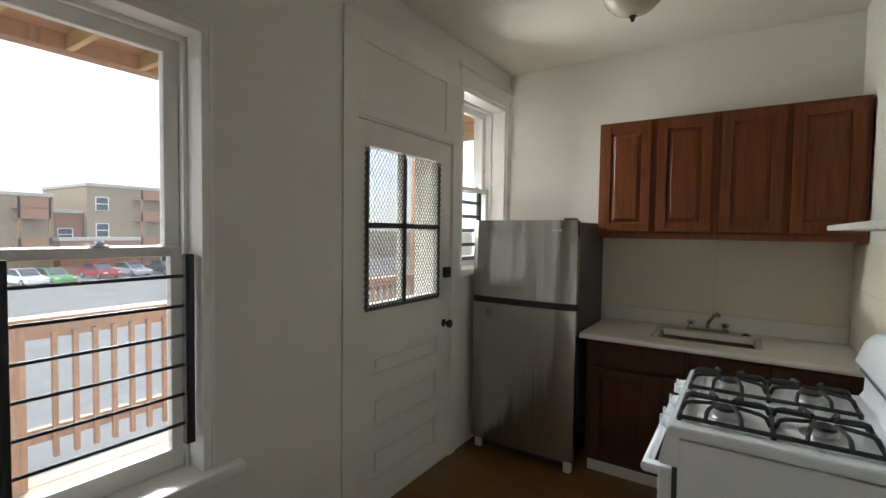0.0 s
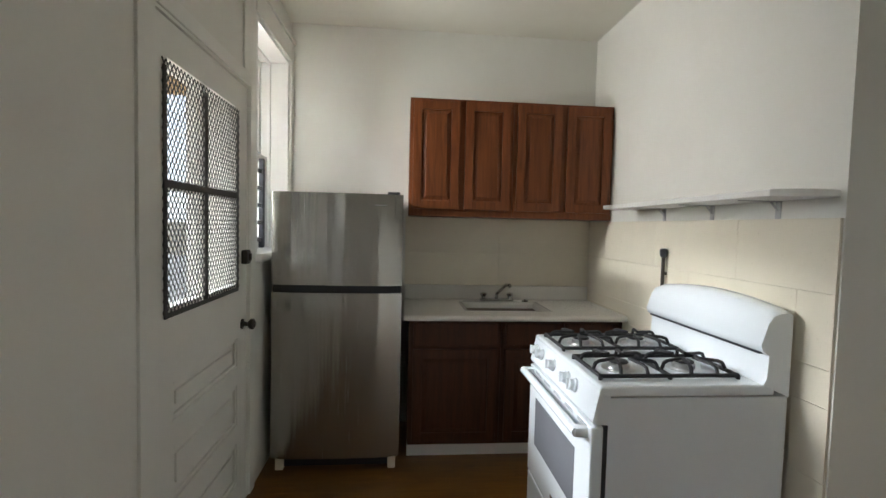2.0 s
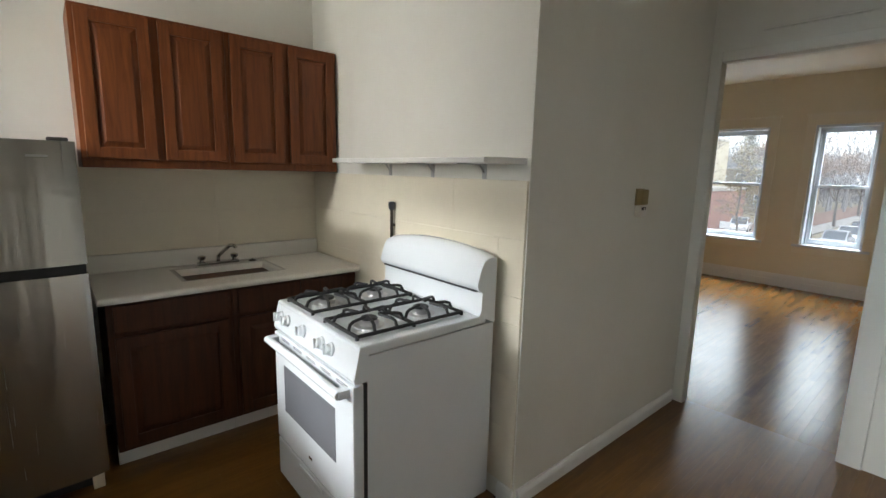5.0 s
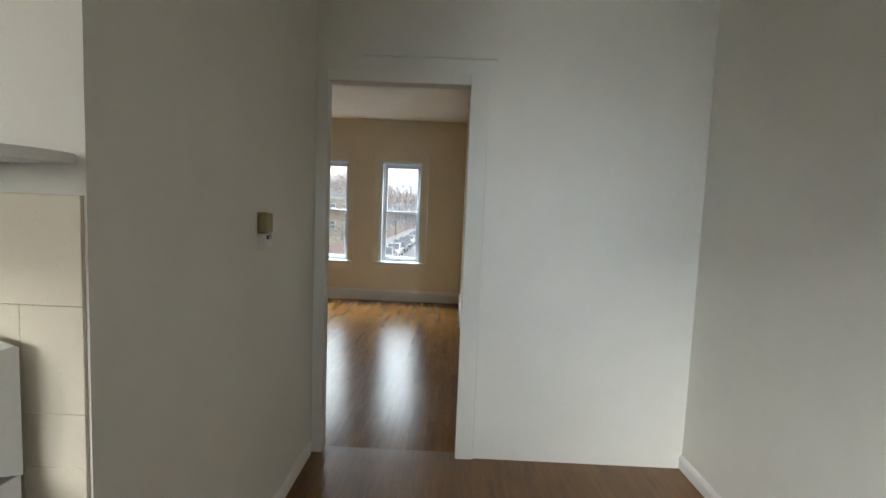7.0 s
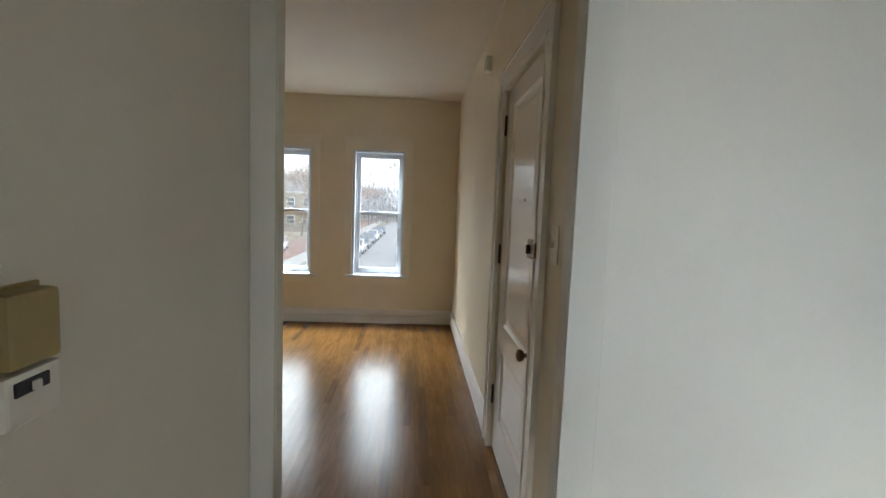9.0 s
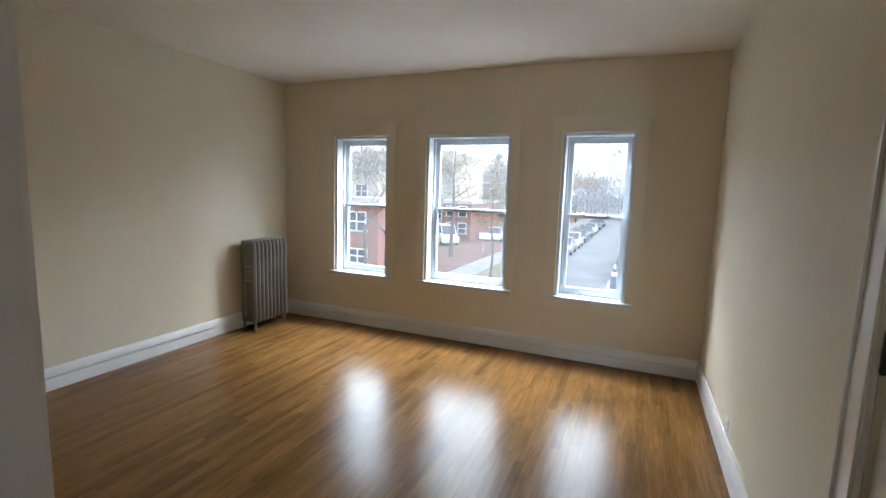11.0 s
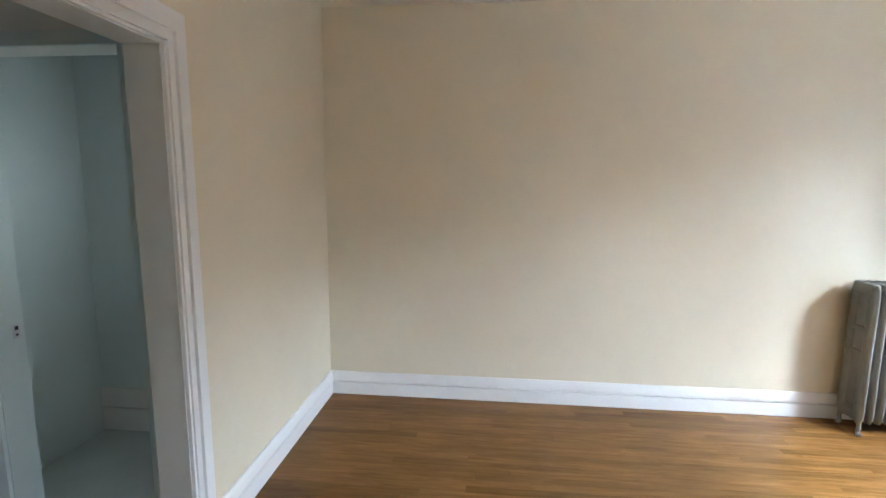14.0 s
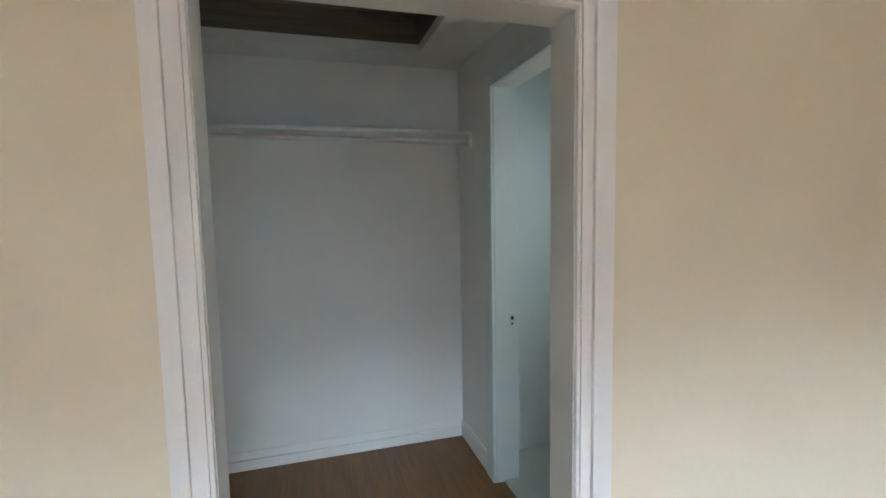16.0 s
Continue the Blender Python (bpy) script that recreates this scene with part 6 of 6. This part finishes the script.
# ---- wooden back porch ----
pf = thing("porch_deck", "weathered wooden porch deck outside the kitchen", "deck")
for k in range(14):
    x = -2.02 + 0.122 * k
    part("deck_board", box(x, x + 0.114, -2.2, 4.6, -0.10, -0.065, 0.004), M_DECK, pf)
part("rim_joist", box(-2.05, -2.02, -2.2, 4.6, -0.32, -0.066, 0.004), M_PORCH, pf)
pr = thing("porch_railing", "orange-brown wooden porch railing with square balusters", "railing")
part("top_rail", box(-1.97, -1.83, -2.2, 4.6, 0.925, 0.972, 0.006), M_PORCH, pr)
part("upper_rail", box(-1.925, -1.885, -2.2, 4.6, 0.835, 0.924, 0.004), M_PORCH, pr)
part("lower_rail", box(-1.925, -1.885, -2.2, 4.6, 0.20, 0.29, 0.004), M_PORCH, pr)
k = 0
y = -2.14
while y < 4.5:
    if not 0.44 < y < 0.62:
        part("baluster", box(-1.885, -1.85, y - 0.014, y + 0.014, 0.10, 0.87, 0.002), M_PORCH, pr)
    y += 0.106
for y, top in ((-2.1, 2.60), (0.53, 0.925), (4.5, 2.60)):
    part("post", box(-1.99, -1.87, y - 0.06, y + 0.06, -0.065, top, 0.006), M_PORCH, pr)
ph = thing("porch_roof", "wooden porch ceiling with exposed yellow joists", "porch roof")
part("beam", box(-2.02, -1.90, -2.2, 4.6, 2.60, 2.70, 0.006), M_PORCH, ph)
for j in range(17):
    y = -2.0 + 0.405 * j
    part("joist", box(-1.899, -0.302, y - 0.02, y + 0.02, 2.605, 2.699, 0.003), M_PORCHY, ph)
part("boards", box(-2.1, -0.302, -2.2, 4.6, 2.70, 2.74), M_PORCH, ph)

# ---- floor boards, last ----
boards = strip_layout(LX0 - 0.13, LX1, LY0, LY1, 0.057, 4)
boards = [b for b in boards if b[0] + b[1] > LX0 or 0.27 < b[2] < 1.2 or 2.21 < b[2] < 3.27]
strip_floor("floor_living", "glossy honey-brown oak strip floor in the living room", boards, M_OAK, M_OAKJ, lambda x, y: y < 4.4)
boards = strip_layout(0.0, KX1 + 0.06, KY0, TY, 0.057, 7) + strip_layout(0.0, SX, TY, KY1, 0.057, 8)
strip_floor("floor_kitchen", "worn brown wood strip floor in the kitchen", boards, M_OAKK, M_OAKKJ, lambda x, y: True)
strip_floor("floor_closet", "dark brown wood strip floor in the closet", strip_layout(CX, LX0 - 0.131, CY0, CY1 + 0.05, 0.057, 9), M_OAKK, M_OAKKJ, lambda x, y: True)
